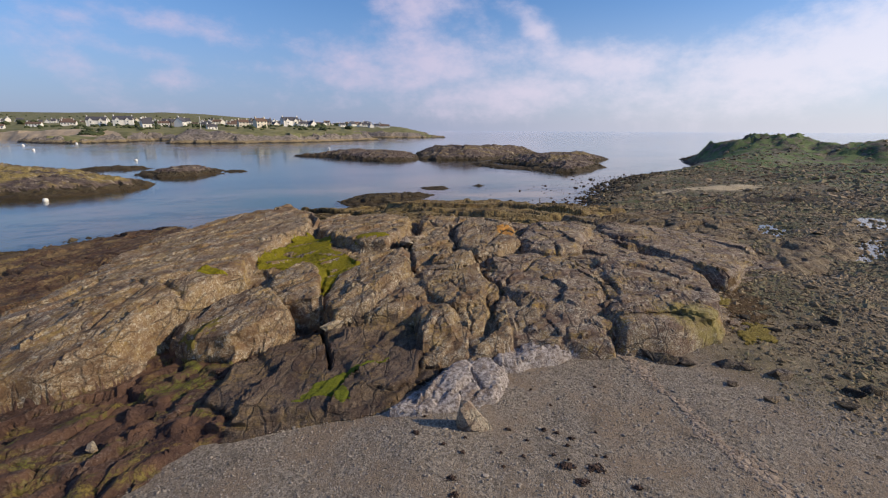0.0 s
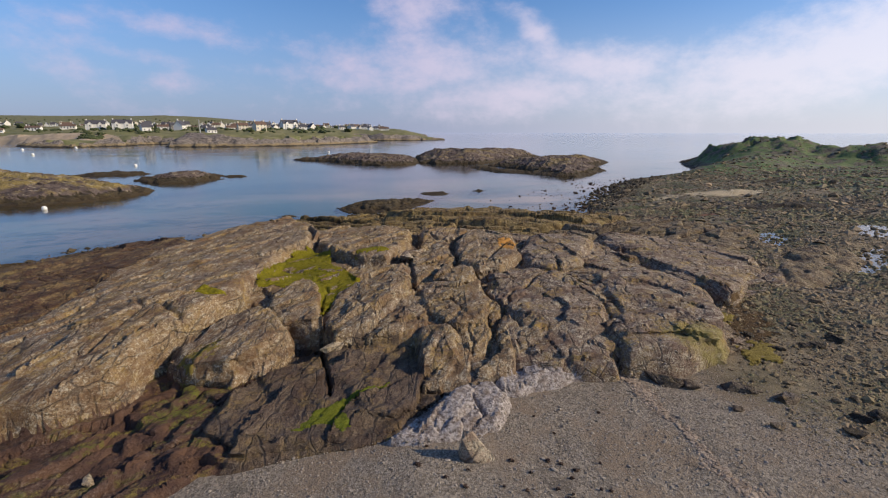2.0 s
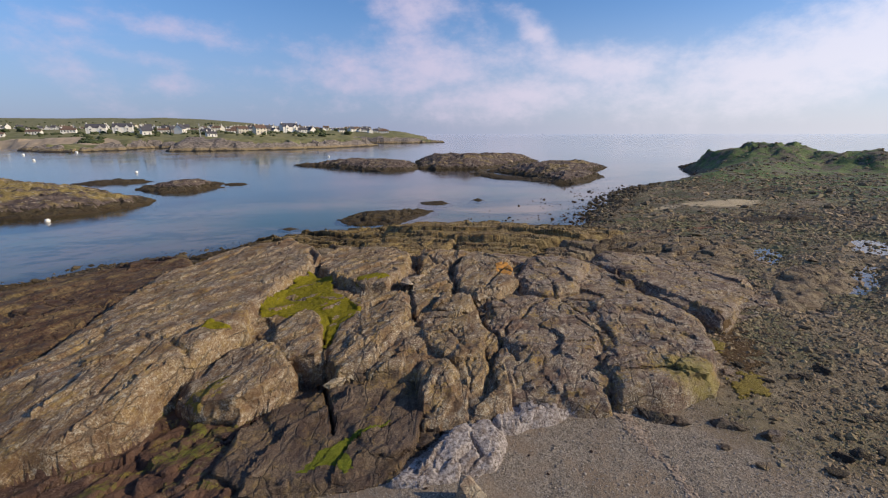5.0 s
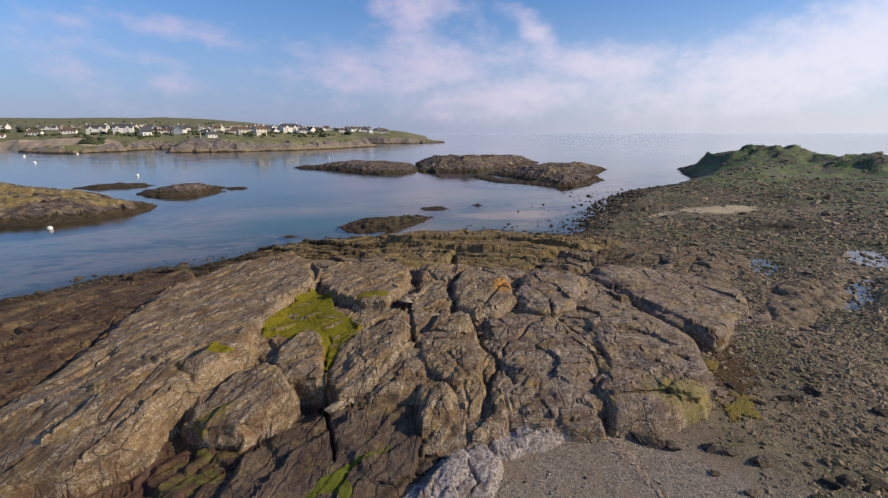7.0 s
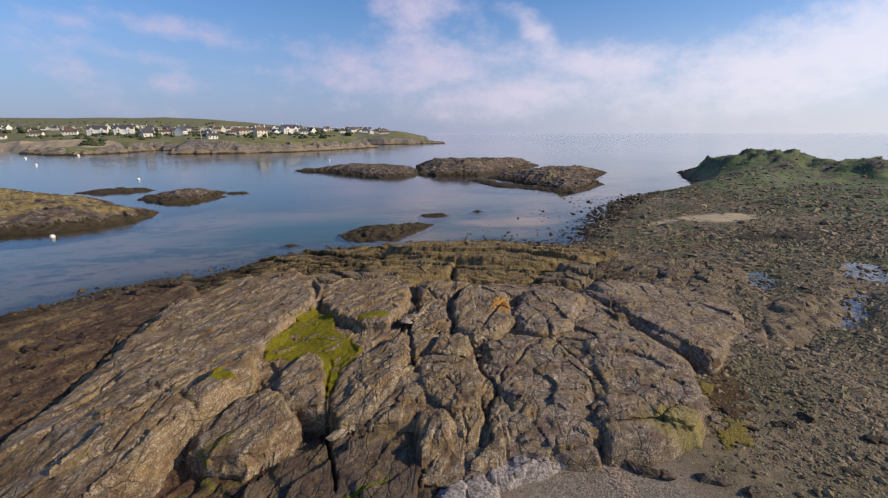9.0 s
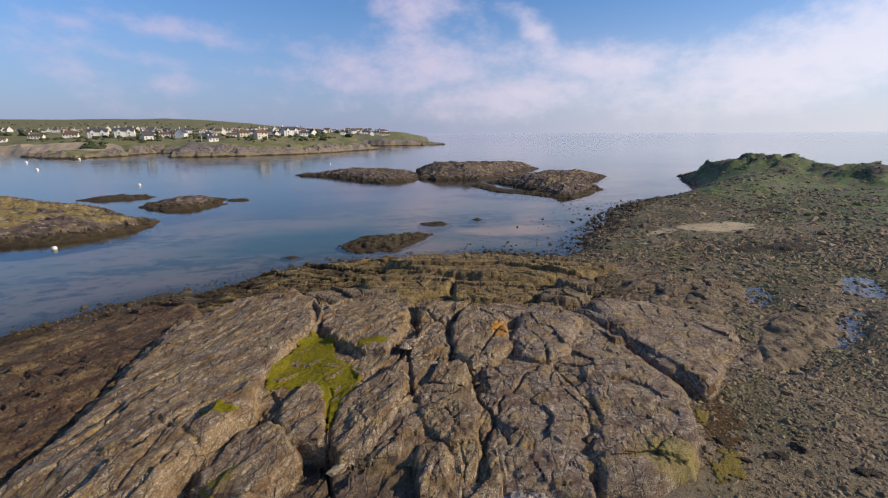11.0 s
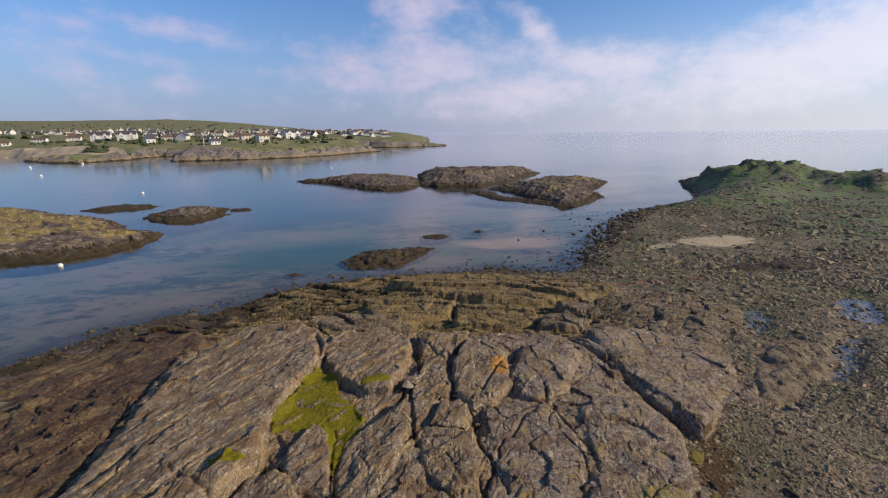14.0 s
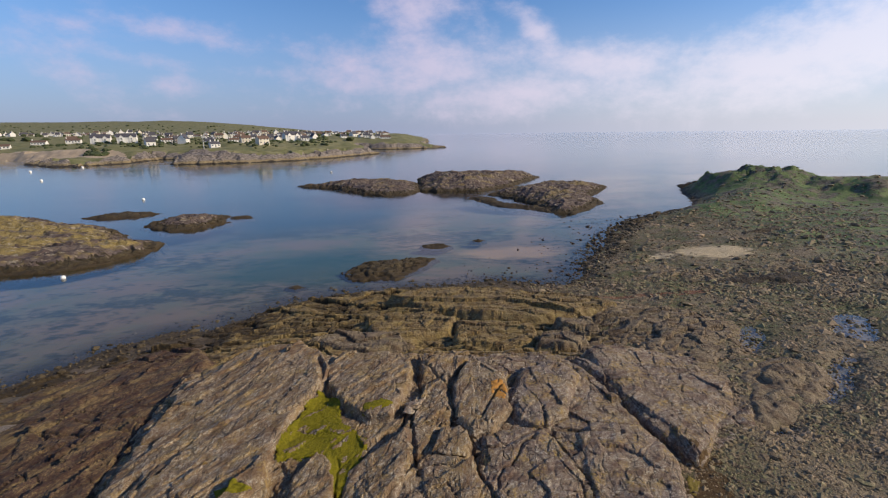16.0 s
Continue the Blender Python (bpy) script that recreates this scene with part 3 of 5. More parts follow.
sx = steps([(-4800, 800), (-300, 40), (300, 40), (4800, 800)])
X, Y, F = sheet(sx, steps([(-4800, 800), (0, 40), (700, 40), (4850, 800)]))
sea = link("water", np.stack([X, Y, 0 * X], -1).reshape(-1, 3), F, WATER)
tagged(sea, "calm blue sea, clear in the shallows", "sea", kind="structure")
sea.visible_shadow = False


# ---- the great outcrop ----
UPPER = [(-13, 14.5), (-11.9, 15), (-11.4, 17), (-10.5, 18.8), (-9.3, 19.7), (-7.6, 19.3), (-6.6, 17.9), (-5.2, 17.3), (-3.4, 17.2), (-2.6, 18.0), (-1.4, 17.8), (-1.1, 16.4), (-0.9, 14.6), (1.4, 14.9),
         (3.6, 16.3), (5.4, 16.1), (8.7, 16.6), (11.4, 17.6), (13.4, 20), (14, 22.6), (15.9, 23.5), (20.2, 27), (22.2, 32.5), (19.5, 38), (10, 37),
         (1.7, 36.8), (-8.8, 36.2), (-17.4, 36.5), (-21.5, 34), (-21, 28), (-20, 22), (-19.2, 17), (-16, 14)]
LOWER = [(-9.5, 4), (-7.9, 8.7), (-7.1, 11.1), (-4.3, 11.8), (-1.6, 12.2), (1, 12.1), (2.1, 14.8), (5.6, 16), (11.3, 16.6), (14.3, 19.5), (15.6, 22), (17.6, 25), (21.4, 27.4), (23.4, 31), (24.5, 34.2),
         (27, 37.5), (29.8, 41), (31.2, 44.8), (29.5, 49), (25, 52.3), (18.5, 54.5), (12, 58), (5, 61), (-6, 60.5), (-15, 59.5), (-21, 55), (-28, 47.5), (-36, 40), (-46, 30), (-46, 18), (-32, 8), (-20, 3)]

SLABS = []


def slab(name, ring, z, at, dx=0.0, dy=0.0, wall=3.5, material=None, label=""):
    """A block of the outcrop: its outline, the height of its top at a point, and how that dips."""
    SLABS.append((name, ring, z, at, dx, dy, wall, material, label))


slab("rock_slab", [(-16.8, 11.3), (-13.9, 12.8), (-12.6, 13.1), (-11.6, 14.2), (-11.5, 15.8), (-10.9, 17.1), (-10.5, 18), (-9.6, 20.0), (-10.1, 22.6), (-10.0, 25.5), (-9.1, 28.9), (-9.0, 31.5), (-10.2, 34.6), (-13.5, 36), (-17.4, 35.7), (-20, 31.8), (-19.4, 27), (-18.8, 22.6), (-18.8, 17), (-18.8, 13)],
     4.42, (-12.7, 18.4), 0.075, 0.025, 4.5, ROCK, "broad tilted slab of striped brown-grey rock")
slab("rock_boulder", [(-10.5, 15.9), (-10.9, 17.2), (-10.5, 18.8), (-9.3, 19.2), (-7.6, 18.7), (-6.9, 17.3), (-7.3, 15.9), (-7.9, 15.3), (-9.4, 15.2)], 3.72, (-9, 16.3), 0.19, 0.13, 3.0, ROCK, "angular boulder with yellow lichen")
slab("rock_block", [(-8.0, 19.2), (-8.1, 20.8), (-7.5, 22.4), (-6.7, 21.8), (-5.8, 19.3), (-5.5, 18.0), (-7.1, 18.1)], 4.15, (-6.5, 18.5), 0.06, 0.09, 3.0, ROCK)
slab("rock_block", [(-5.1, 17.9), (-5.2, 19.3), (-5.3, 21.4), (-4.1, 22.4), (-2.3, 24.5), (-2.1, 21.8), (-2.7, 19.3), (-3.6, 17.8), (-4.5, 17.3)], 4.02, (-4, 19), 0.07, 0.11, 3.0, ROCK)
slab("rock_block", [(-3.3, 17.5), (-2.4, 19.4), (-1.9, 21.1), (-1.2, 21.5), (-0.9, 19.4), (-1.2, 17.4)], 3.92, (-2, 19), -0.05, 0.11, 3.5, ROCK)
slab("rock_block", [(-1.2, 16.9), (-1.0, 17.6), (0.0, 17.9), (0.3, 17.2), (0.1, 15.7), (-0.9, 15.5)], 3.9, (-0.4, 17), 0.03, 0.10, 5.0, ROCK)
slab("rock_block", [(-9.3, 32.2), (-8.3, 34.6), (-4.7, 34.4), (-2.8, 32.8), (-2.9, 29.1), (-3.7, 26.1), (-5.0, 26.0), (-6.6, 27.0), (-7.9, 29.1)], 4.85, (-5, 29), 0.05, 0.0, 3.0, ROCK)
slab("rock_block", [(-2.7, 24.1), (-2.3, 26.7), (-1.2, 29.6), (-0.1, 30.8), (0.4, 27.7), (0.2, 25.4), (-0.8, 24.6), (-1.6, 22.4)], 4.55, (-1, 27), 0.04, 0.04, 3.5, ROCK)
slab("rock_block", [(-1.7, 34.2), (0.5, 34.2), (1.7, 33.6), (0.4, 30.9), (-0.4, 31.2), (-1.5, 31.0)], 4.7, (0, 32), 0.0, 0.0, 3.0, ROCK)
slab("rock_block", [(0.8, 29.3), (2.1, 33.0), (4.2, 30.3), (4.2, 26.9), (2.8, 24.6), (1.7, 24.2), (0.8, 25.5)], 4.85, (3, 28), 0.03, 0.04, 3.5, ROCK)
slab("rock_block", [(-0.5, 22.6), (-0.1, 24.5), (1.1, 24.9), (1.4, 23.5), (1.0, 22.4)], 4.5, (0.5, 23.5), 0.0, 0.06, 4.0, ROCK)
slab("rock_block", [(-1.4, 21.5), (-0.5, 22.2), (1.4, 22.0), (1.8, 20.6), (1.5, 18.6), (0.4, 18.2), (-0.7, 19.1)], 4.15, (0.5, 20), 0.0, 0.09, 4.0, ROCK)
slab("rock_block", [(0.6, 17.9), (1.6, 18.2), (1.9, 16.4), (1.3, 15.2), (0.5, 15.6)], 3.6, (1, 17), 0.0, 0.16, 4.0, ROCK)
slab("rock_block", [(4.6, 27.4), (6.1, 32.1), (9.2, 32.8), (10.0, 31.4), (7.8, 26.7), (6.1, 25.2), (4.9, 25.7)], 4.6, (7, 29), -0.03, 0.02, 2.5, ROCK_RIGHT)
slab("rock_block", [(2.3, 24.2), (4.4, 24.9), (6.0, 24.9), (7.0, 23.6), (7.4, 21.2), (6.8, 18.8), (5.5, 17.8), (4.2, 17.8), (2.9, 19.0), (2.2, 20.2)], 4.15, (4.5, 21), -0.01, 0.06, 3.0, ROCK_RIGHT)
slab("rock_block", [(2.2, 18.4), (3.0, 18.7), (4.4, 17.5), (5.5, 17.4), (6.4, 17.9), (6.2, 15.9), (3.9, 15.8), (2.2, 16.1)], 3.6, (4, 17), -0.02, 0.20, 2.5, ROCK_RIGHT)
slab("rock_block", [(8.3, 24.6), (9.3, 25.4), (12.5, 25.8), (13.5, 23.1), (12.7, 20.3), (10.9, 17.3), (8.4, 16.3), (7.1, 16.3), (7.0, 17.6), (7.7, 20.6)], 3.85, (10.5, 20), -0.05, 0.05, 2.6, ROCK_RIGHT)
slab("cleft_block", [(12.6, 37), (14.2, 38.4), (18.5, 37.7), (22.2, 37.1), (23.2, 35), (22.4, 31.7), (20.9, 29.4), (18.6, 27.3), (16.5, 24.9), (15.3, 23.6), (14.5, 24.4), (15, 26.1), (13.9, 27.9), (13.1, 29.5), (12.6, 32.3)],
     3.6, (14.5, 26), -0.105, 0.0, 1.6, ROCK_RIGHT)
slab("wet_rock_slab", [(-8.0, 12.2), (-7.8, 14.2), (-6.6, 15.7), (-4.8, 17.0), (-2.9, 17.6), (-1.3, 17.2), (-0.9, 15.2), (-1.2, 13.4), (-2.7, 12.5), (-4.1, 12.0), (-6.4, 11.9)], 2.92, (-3, 13.5), 0.03, 0.115, 4.0, ROCK_WET, "smooth dark wet slab below the blocks")
slab("pale_rock", [(-1.9, 12.2), (-0.9, 13.2), (0.0, 14.5), (1.5, 15.0), (2.0, 13.8), (1.6, 12.8), (0.4, 12.2), (-0.9, 12.0)], 3.05, (0, 14), 0.0, 0.12, 1.2, CHALK, "whitish crusted rock at the foot of the outcrop")
slab("pale_rock", [(1.3, 14.8), (2.2, 15.7), (3.2, 16.2), (4.4, 16.2), (5.0, 15.8), (3.9, 15.1), (2.4, 14.6)], 3.1, (3, 15.5), 0.0, 0.2, 1.2, CHALK, "whitish crusted rock at the foot of the outcrop")
slab("reef_ridge", [(-6.7, 54.2), (-3.4, 56.6), (4.7, 57.2), (12.2, 55.2), (18.2, 53.2), (20.3, 51.1), (16.5, 49.5), (13.4, 48), (10.2, 47.4), (4.0, 48.4), (-0.4, 50.2), (-3.8, 51.7)], 2.55, (3, 53), 0.0, 0.02, 1.6, ROCK_REEF, "long low reef with ochre weed")
slab("reef_ridge", [(-8.6, 47.3), (-5.7, 50.2), (-1.7, 48.9), (1.0, 47.2), (0.3, 44.9), (-2.6, 43.4), (-7.2, 43.3)], 2.35, (-3, 45), 0.02, 0.05, 1.8, ROCK_REEF)
slab("reef_ridge", [(1.2, 46.3), (4.0, 46.8), (9.3, 45.8), (9.2, 43.9), (4.8, 44.2), (1.4, 44.9)], 2.3, (6, 44), 0.0, 0.04, 1.8, ROCK_REEF)
slab("reef_ridge", [(1.3, 43.9), (4.8, 43.5), (9.1, 43.0), (8.2, 41.2), (4.6, 40.9), (1.1, 41.8)], 2.45, (6, 42), 0.0, 0.04, 1.8, ROCK_REEF)
slab("reef_ridge", [(9.9, 42.6), (11.8, 43.3), (13.8, 42.5), (13.8, 40.7), (11.4, 39.9), (9.1, 40.4)], 2.75, (11, 41), 0.0, 0.03, 2.2, ROCK_BROWN)
slab("reef_ridge", [(12.4, 46.8), (16.0, 46.9), (15.8, 44.4), (12.4, 44.4)], 2.55, (14, 45), 0.0, 0.04, 2.0, ROCK_BROWN)
slab("reef_ridge", [(-13.2, 41.2), (-10.7, 43.2), (-4.9, 42.8), (-3.2, 40.2), (-7.6, 38.9)], 2.75, (-8, 41), 0.0, -0.03, 1.8, ROCK_BROWN)
slab("outer_slab", [(-21.4, 37.6), (-20.6, 33.5), (-21.2, 29.9), (-20.3, 26.5), (-19.8, 22), (-19.6, 13.5), (-30, 14), (-38, 21), (-37, 31), (-33.5, 36.8), (-27.5, 40.5), (-24, 40.2)], 2.75, (-21, 27), 0.12, 0.0, 1.5, ROCK_OUTER, "brown weed-stained slab dipping to the water")

WET = 200 + [one[0] for one in SLABS].index("wet_rock_slab")
CRACKS = [([(10.5, 36.5), (11.6, 32.8), (12.8, 29.4), (13.4, 26.2), (14.2, 24.6), (14.1, 23)], 0.32, 0.9), ([(-6.3, 22.6), (-5.5, 19), (-5.2, 17), (-4.4, 15.3), (-4.2, 14.2)], 0.09, 0.9),
          ([(-2.4, 35.2), (-1.8, 33.1), (0.2, 29.5), (0.7, 25.8), (1.5, 24), (2, 21), (3.1, 18.1)], 0.13, 0.4), ([(-2.4, 32.1), (-1.6, 28.7), (-2.3, 25.9), (-2, 23.5), (-1.4, 21)], 0.15, 0.45),
          ([(6.6, 27.1), (6.4, 25.2), (7, 22.9), (7.6, 21.4), (7.8, 19.3)], 0.12, 0.35), ([(0.5, 25.7), (2.4, 26), (4.7, 30.1), (7.5, 33.8)], 0.13, 0.35),
          ([(1.5, 22.9), (3.8, 23.4), (6.2, 25.2), (11, 24.8)], 0.16, 0.35), ([(-21.8, 36.3), (-20.9, 31.4), (-20.6, 27.5), (-20.2, 25), (-20.1, 21.8), (-19.7, 18)], 0.07, 0.25),
          ([(-15.5, 14.9), (-14.1, 16.3), (-13.6, 18.0), (-12.3, 20.3)], 0.09, 0.28), ([(-16.8, 16.1), (-16.7, 18.3), (-16.5, 22.1), (-15.4, 24.0)], 0.1, 0.3), ([(-14.9, 13.9), (-13.9, 14.6), (-13.0, 15.3), (-12.7, 17.8)], 0.08, 0.25), ([(-17.6, 23), (-15.2, 28), (-13.5, 33)], 0.09, 0.25), ([(-27, 29), (-17.9, 28.2)], 0.12, 0.3), ([(-30.8, 27.9), (-21, 26.8)], 0.18, 0.4), ([(-10.1, 33.4), (-8.9, 29.7), (-8.3, 28.9)], 0.25, 0.6),
          ([(-13.6, 19.2), (-10.4, 17), (-9.8, 19.3)], 0.14, 0.3), ([(5.5, 24.4), (3.5, 21.4), (2.2, 19), (1.5, 16.2)], 0.12, 0.35), ([(-2.6, 42.1), (2.4, 40.3), (9.4, 39.5), (14.3, 38.7), (18, 40.5)], 0.7, 0.9),
          # grooves cut for dark bands where the slab's scarps lie in shade
          ([(-19.8, 23.5), (-19.6, 24.4), (-18.4, 24.7)], 0.34, 0.60), ([(-17.9, 18.8), (-17.5, 19.6), (-17.2, 21.1)], 0.32, 0.55), ([(-19.9, 18.1), (-19.2, 18.5), (-19.2, 19.3)], 0.30, 0.50), ([(-14.9, 20.3), (-14.2, 21.4), (-12.9, 21.9)], 0.12, 0.30), ([(-12.5, 14.3), (-12.1, 15.5), (-11.9, 16.9)], 0.14, 0.30)]


def outcrop_height(x, y):
    """The rock's height, the block that each place belongs to, and how far it stands inside its edge."""
    g = ground_height(x, y)
    wx, wy = x + 0.22 * fbm(x, y, 0.9, 3, 31), y + 0.22 * fbm(x, y, 0.9, 3, 41)
    low = inside(wx, wy, LOWER)
    # rough shelf below: weedy on the near side, falling to the water behind
    shelf = 2.6 + 0.35 * fbm(x, y, 0.35, 4, 51) - 0.105 * np.maximum(-18 - x, 0) - 0.14 * np.clip(y - 36.5, 0, 9)
    shelf = shelf + (g + np.minimum(0.30, 0.02 + 0.10 * low) + 0.3 * fbm(x, y, 0.2, 4, 57) - shelf) * ease(x, 14.5, 19.5) * ease(y, 30, 36)
    shelf = np.where(low > 0, np.minimum(shelf, g + low * 0.9), g - 0.4 + low * 0.8)
    joint, num, du, dv = cells(wx, wy, 1.25, 7, 40, 1.9)
    tilt = lattice(num, num * 3 + 1, 5) - 0.5
    sj, sn, sa, sb = cells(wx, wy, 0.5, 8, 40, 2.2)
    st = lattice(sn, sn * 3 + 1, 6) - 0.5
    calm = 0.45 + 0.55 * np.maximum(ease(x, -7, -4), ease(y, 17, 20))
    shelf = shelf + calm * (0.46 * tilt + 0.34 * du * tilt - 0.16 * np.exp(-joint / 0.10) + (0.07 * st + 0.1 * sa * st) * (0.3 + 0.7 * ease(y, 42, 34))) * ease(low, 0, 1.2)
    shelf = shelf - 0.25 * np.maximum(14.2 - y, 0) * ease(x, -5.5, -8.5) * 0.55
    # upper body
    top = 4.35 - 0.0065 * np.maximum(x - 2, 0) ** 2 + 0.09 * np.minimum(x + 10, 0) + 0.03 * np.clip(y - 22, -8, 6)
    top = top - 0.16 * np.maximum(y - 34, 0)
    u = inside(wx, wy, UPPER)
    right = x > 2.6 + 0.6 * fbm(x, y, 0.3, 2, 19)
    gap = 0.02 + 0.30 * smooth_noise(x * 0.9, y * 0.9, 15)
    big_l, j1 = facets(wx, wy, 1.5, 77, 58, 1.9, 0.26, 0.16)
    big_r, j2 = facets(wx, wy, 1.9, 91, 110, 1.2, 0.30, 0.22)
    small_l, _ = facets(wx, wy, 0.7, 177, 60, 3.0, 0.10, 0.14, 0.07, 0.03)
    small_r, _ = facets(wx, wy, 0.7, 191, 20, 2.0, 0.17, 0.22, 0.10, 0.03)
    small_r = small_r * (0.35 + 0.65 * ease(y, 25, 19))
    tiny, _ = facets(wx, wy, 0.34, 195, 58, 2.6, 0.022, 0.04)
    joint2 = np.where(right, j2, j1)
    broken = np.where(right, big_r + small_r, big_l + small_l) - gap * np.exp(-joint2 / 0.035)
    lip = np.where(u > 0, -0.95 * np.exp(-np.maximum(u, 0) / 0.75), 2.4 * u - 0.95)
    lip = np.where(x < 2.5, np.where(u > 0, -0.5 * np.exp(-np.maximum(u, 0) / 0.4), 3.0 * u - 0.5), lip)
    lip = np.where((y > 33) & (u < 0.8), np.minimum(-0.1, 0.75 * (u - 0.8)), lip)
    body = top - 0.22 - 0.2 * ease(y, 21, 18) * ease(x, 4, 1) * ease(x, -9, -7) - 0.14 * ease(x, 9, 6) * ease(x, -11, -8) + broken + lip
    z = np.maximum(shelf, body)
    owner = np.where(body > shelf, 100, 0)
    for k, (name, ring, h, at, dx, dy, wall, material, label) in enumerate(SLABS):
        d = inside(wx, wy, ring) + (0.14 if name == "rock_block" else 0.0)
        plane = h + dx * (x - at[0]) + dy * (y - at[1])
        drop = 0.16 if name == "reef_ridge" else 0.13 if material is ROCK else 0.22
        edge = np.where(d > 0, -drop * np.exp(-np.maximum(d, 0) / (0.9 * drop)), wall * d - drop)
        if k == 0:
            plane = plane - 0.22 * np.maximum(16.5 - y, 0) - 0.11 * np.maximum(-14 - x, 0)
        if k == 1:
            edge = np.where(d > 0, -0.14 * np.exp(-np.maximum(d, 0) / 0.16), wall * d - 0.14)
        hz = plane + edge
        hz = hz + broken * (0.12 if name in ("rock_slab", "rock_boulder", "wet_rock_slab") else 0.7 if name == "cleft_block" else 0.4 if material is ROCK else 0.5) * ease(d, -0.4, 0.1)
        take = hz > z
        z, owner = np.where(take, hz, z), np.where(take, 200 + k, owner)
    # walls break along level beds
    bed = z / 0.30 + 0.8 * fbm(x, y, 0.5, 3, 55)
    frac = bed - np.floor(bed)
    cliff = ease(top - z, 0.45, 0.9) * ease(low, 0.0, 0.5) * (y < 30)
    z = z + 0.30 * cliff * (ease(frac, 0.55, 1.0) - frac)
    # splinters and ledges along the strike of the beds
    e1, l1, p1, q1 = cells(wx + 0.5 * fbm(x, y, 0.4, 3, 61), wy, 1.0, 61, 50, 4.0)
    e2, l2, p2, q2 = cells(wx, wy + 0.35 * fbm(x, y, 0.6, 3, 62), 0.42, 63, 47, 4.0)
    s1, s2 = lattice(l1, l1 * 3 + 1, 9) - 0.5, lattice(l2, l2 * 3 + 1, 10) - 0.5
    beds = 0.20 * s1 - 0.26 * q1 * (0.35 + s1) + 0.04 * s2 - 0.06 * q2 * (0.4 + s2) - 0.07 * np.exp(-e1 / 0.04)
    beds = beds * np.where(owner == WET, 0.25, np.where(owner == 200, 0.55, np.where(owner == 200 + len(SLABS) - 1, 0.5, 0.75))) * (0.15 + 0.85 * ease(y, 40, 36))
    rf, _ = facets(wx, wy, 0.8, 207, 8, 2.6, 0.26, 0.24, 0.14, 0.09)
    beds = beds + rf * ease(y, 36, 40) * (0.75 - 0.35 * ease(x, 16, 22))
    z = z + np.where((x < 0.8) | (y > 38), 1.0, 0.4) * ease(low, 0.2, 1.0) * beds * (0.45 + 0.9 * smooth_noise(x * 0.35, y * 0.35, 66))
    # thin laminae with small scarps, on the smooth slabs
    lam = (-0.87 * x + 0.5 * y) * 1.1 + 1.3 * fbm(x, y, 0.35, 3, 67)
    saw = (lam - np.floor(lam)) * (0.3 + lattice(np.floor(lam).astype(np.int64), np.zeros(x.shape, np.int64), 69))
    lam2 = (-0.87 * x + 0.5 * y) * 4.6 + 1.2 * fbm(x, y, 0.5, 3, 68)
    saw = saw + 0.3 * (lam2 - np.floor(lam2)) * smooth_noise(x, y, 70)
    z = z + saw * (0.35 + 0.9 * smooth_noise(x * 0.5, y * 0.5, 72)) * np.where(owner == WET, 0.085, np.where((owner == 0) & (y < 20) & (x < -5), 0.10, 0.0)) * ease(low, 0.1, 0.6)
    # stacked sheets of the slabs, each ending in a low scarp
    sheets = (-0.84 * x + 0.54 * y) * 0.45 + 1.1 * fbm(x, y, 0.16, 3, 74) + 0.25 * fbm(x, y, 0.9, 4, 75)
    rise = (sheets - np.floor(sheets)) ** 1.5
    rise = rise * (0.25 + 1.1 * lattice(np.floor(sheets).astype(np.int64), np.zeros(x.shape, np.int64), 76)) * (0.25 + 1.2 * smooth_noise(x * 0.22, y * 0.22, 77))
    z = z + rise * np.where(owner == 200, 0.36, np.where(owner == 200 + len(SLABS) - 1, 0.5, np.where((x < 2) & (owner > 200) & (y < 36), 0.16, 0.0)))
    ledges = 0.42 * y + 0.07 * x + 0.9 * fbm(x, y, 0.13, 3, 78) + 0.07 * fbm(x, y, 0.8, 3, 79)
    ledge = (1 - ledges + np.floor(ledges)) * (0.3 + lattice(np.floor(ledges).astype(np.int64), np.zeros(x.shape, np.int64), 80)) * (0.3 + 1.1 * smooth_noise(x * 0.2, y * 0.3, 81))
    z = z + 0.42 * (ledge - 0.3) * ease(y, 37, 39.5) * ease(low, 0.2, 1.5) * (1 - 0.6 * ease(x, 16, 22))
    for line, wide, deep in CRACKS:
        z = z - 0.65 * deep * np.exp(-(along(wx + 0.16 * fbm(x, y, 1.7, 4, 71), wy + 0.1 * fbm(x, y, 2.1, 4, 73), line) / (0.8 * wide)) ** 2) * ease(low, 0, 0.6)
    z = z + np.where(owner == WET, 0.04, 0.045) * fbm(x, y, 1.1, 5, 81, 0.55) - 0.04 * np.abs(fbm(x, y, 2.3, 4, 83, 0.6)) + 0.03 * fbm(x, y, 6.0, 3, 82) + tiny * ease(low, 0.1, 0.6) * ease(y, 40, 34)
    return np.where(low > -1.0, z, g - 0.6), owner, g, low


OX = steps([(-46, 0.30), (-24, 0.13), (-13, 0.075), (13, 0.075), (23, 0.105), (37, 0.2)])
OY = steps([(4, 0.12), (10.3, 0.07), (24, 0.08), (38, 0.11), (63, 0.15)])
X, Y, F = sheet(OX, OY)
Z, owner, G, low = outcrop_height(X, Y)
outcrop = tagged(new("rock_outcrop"), "fractured brown-grey coastal rock outcrop with tilted slabs on a shingle beach", "rock outcrop")
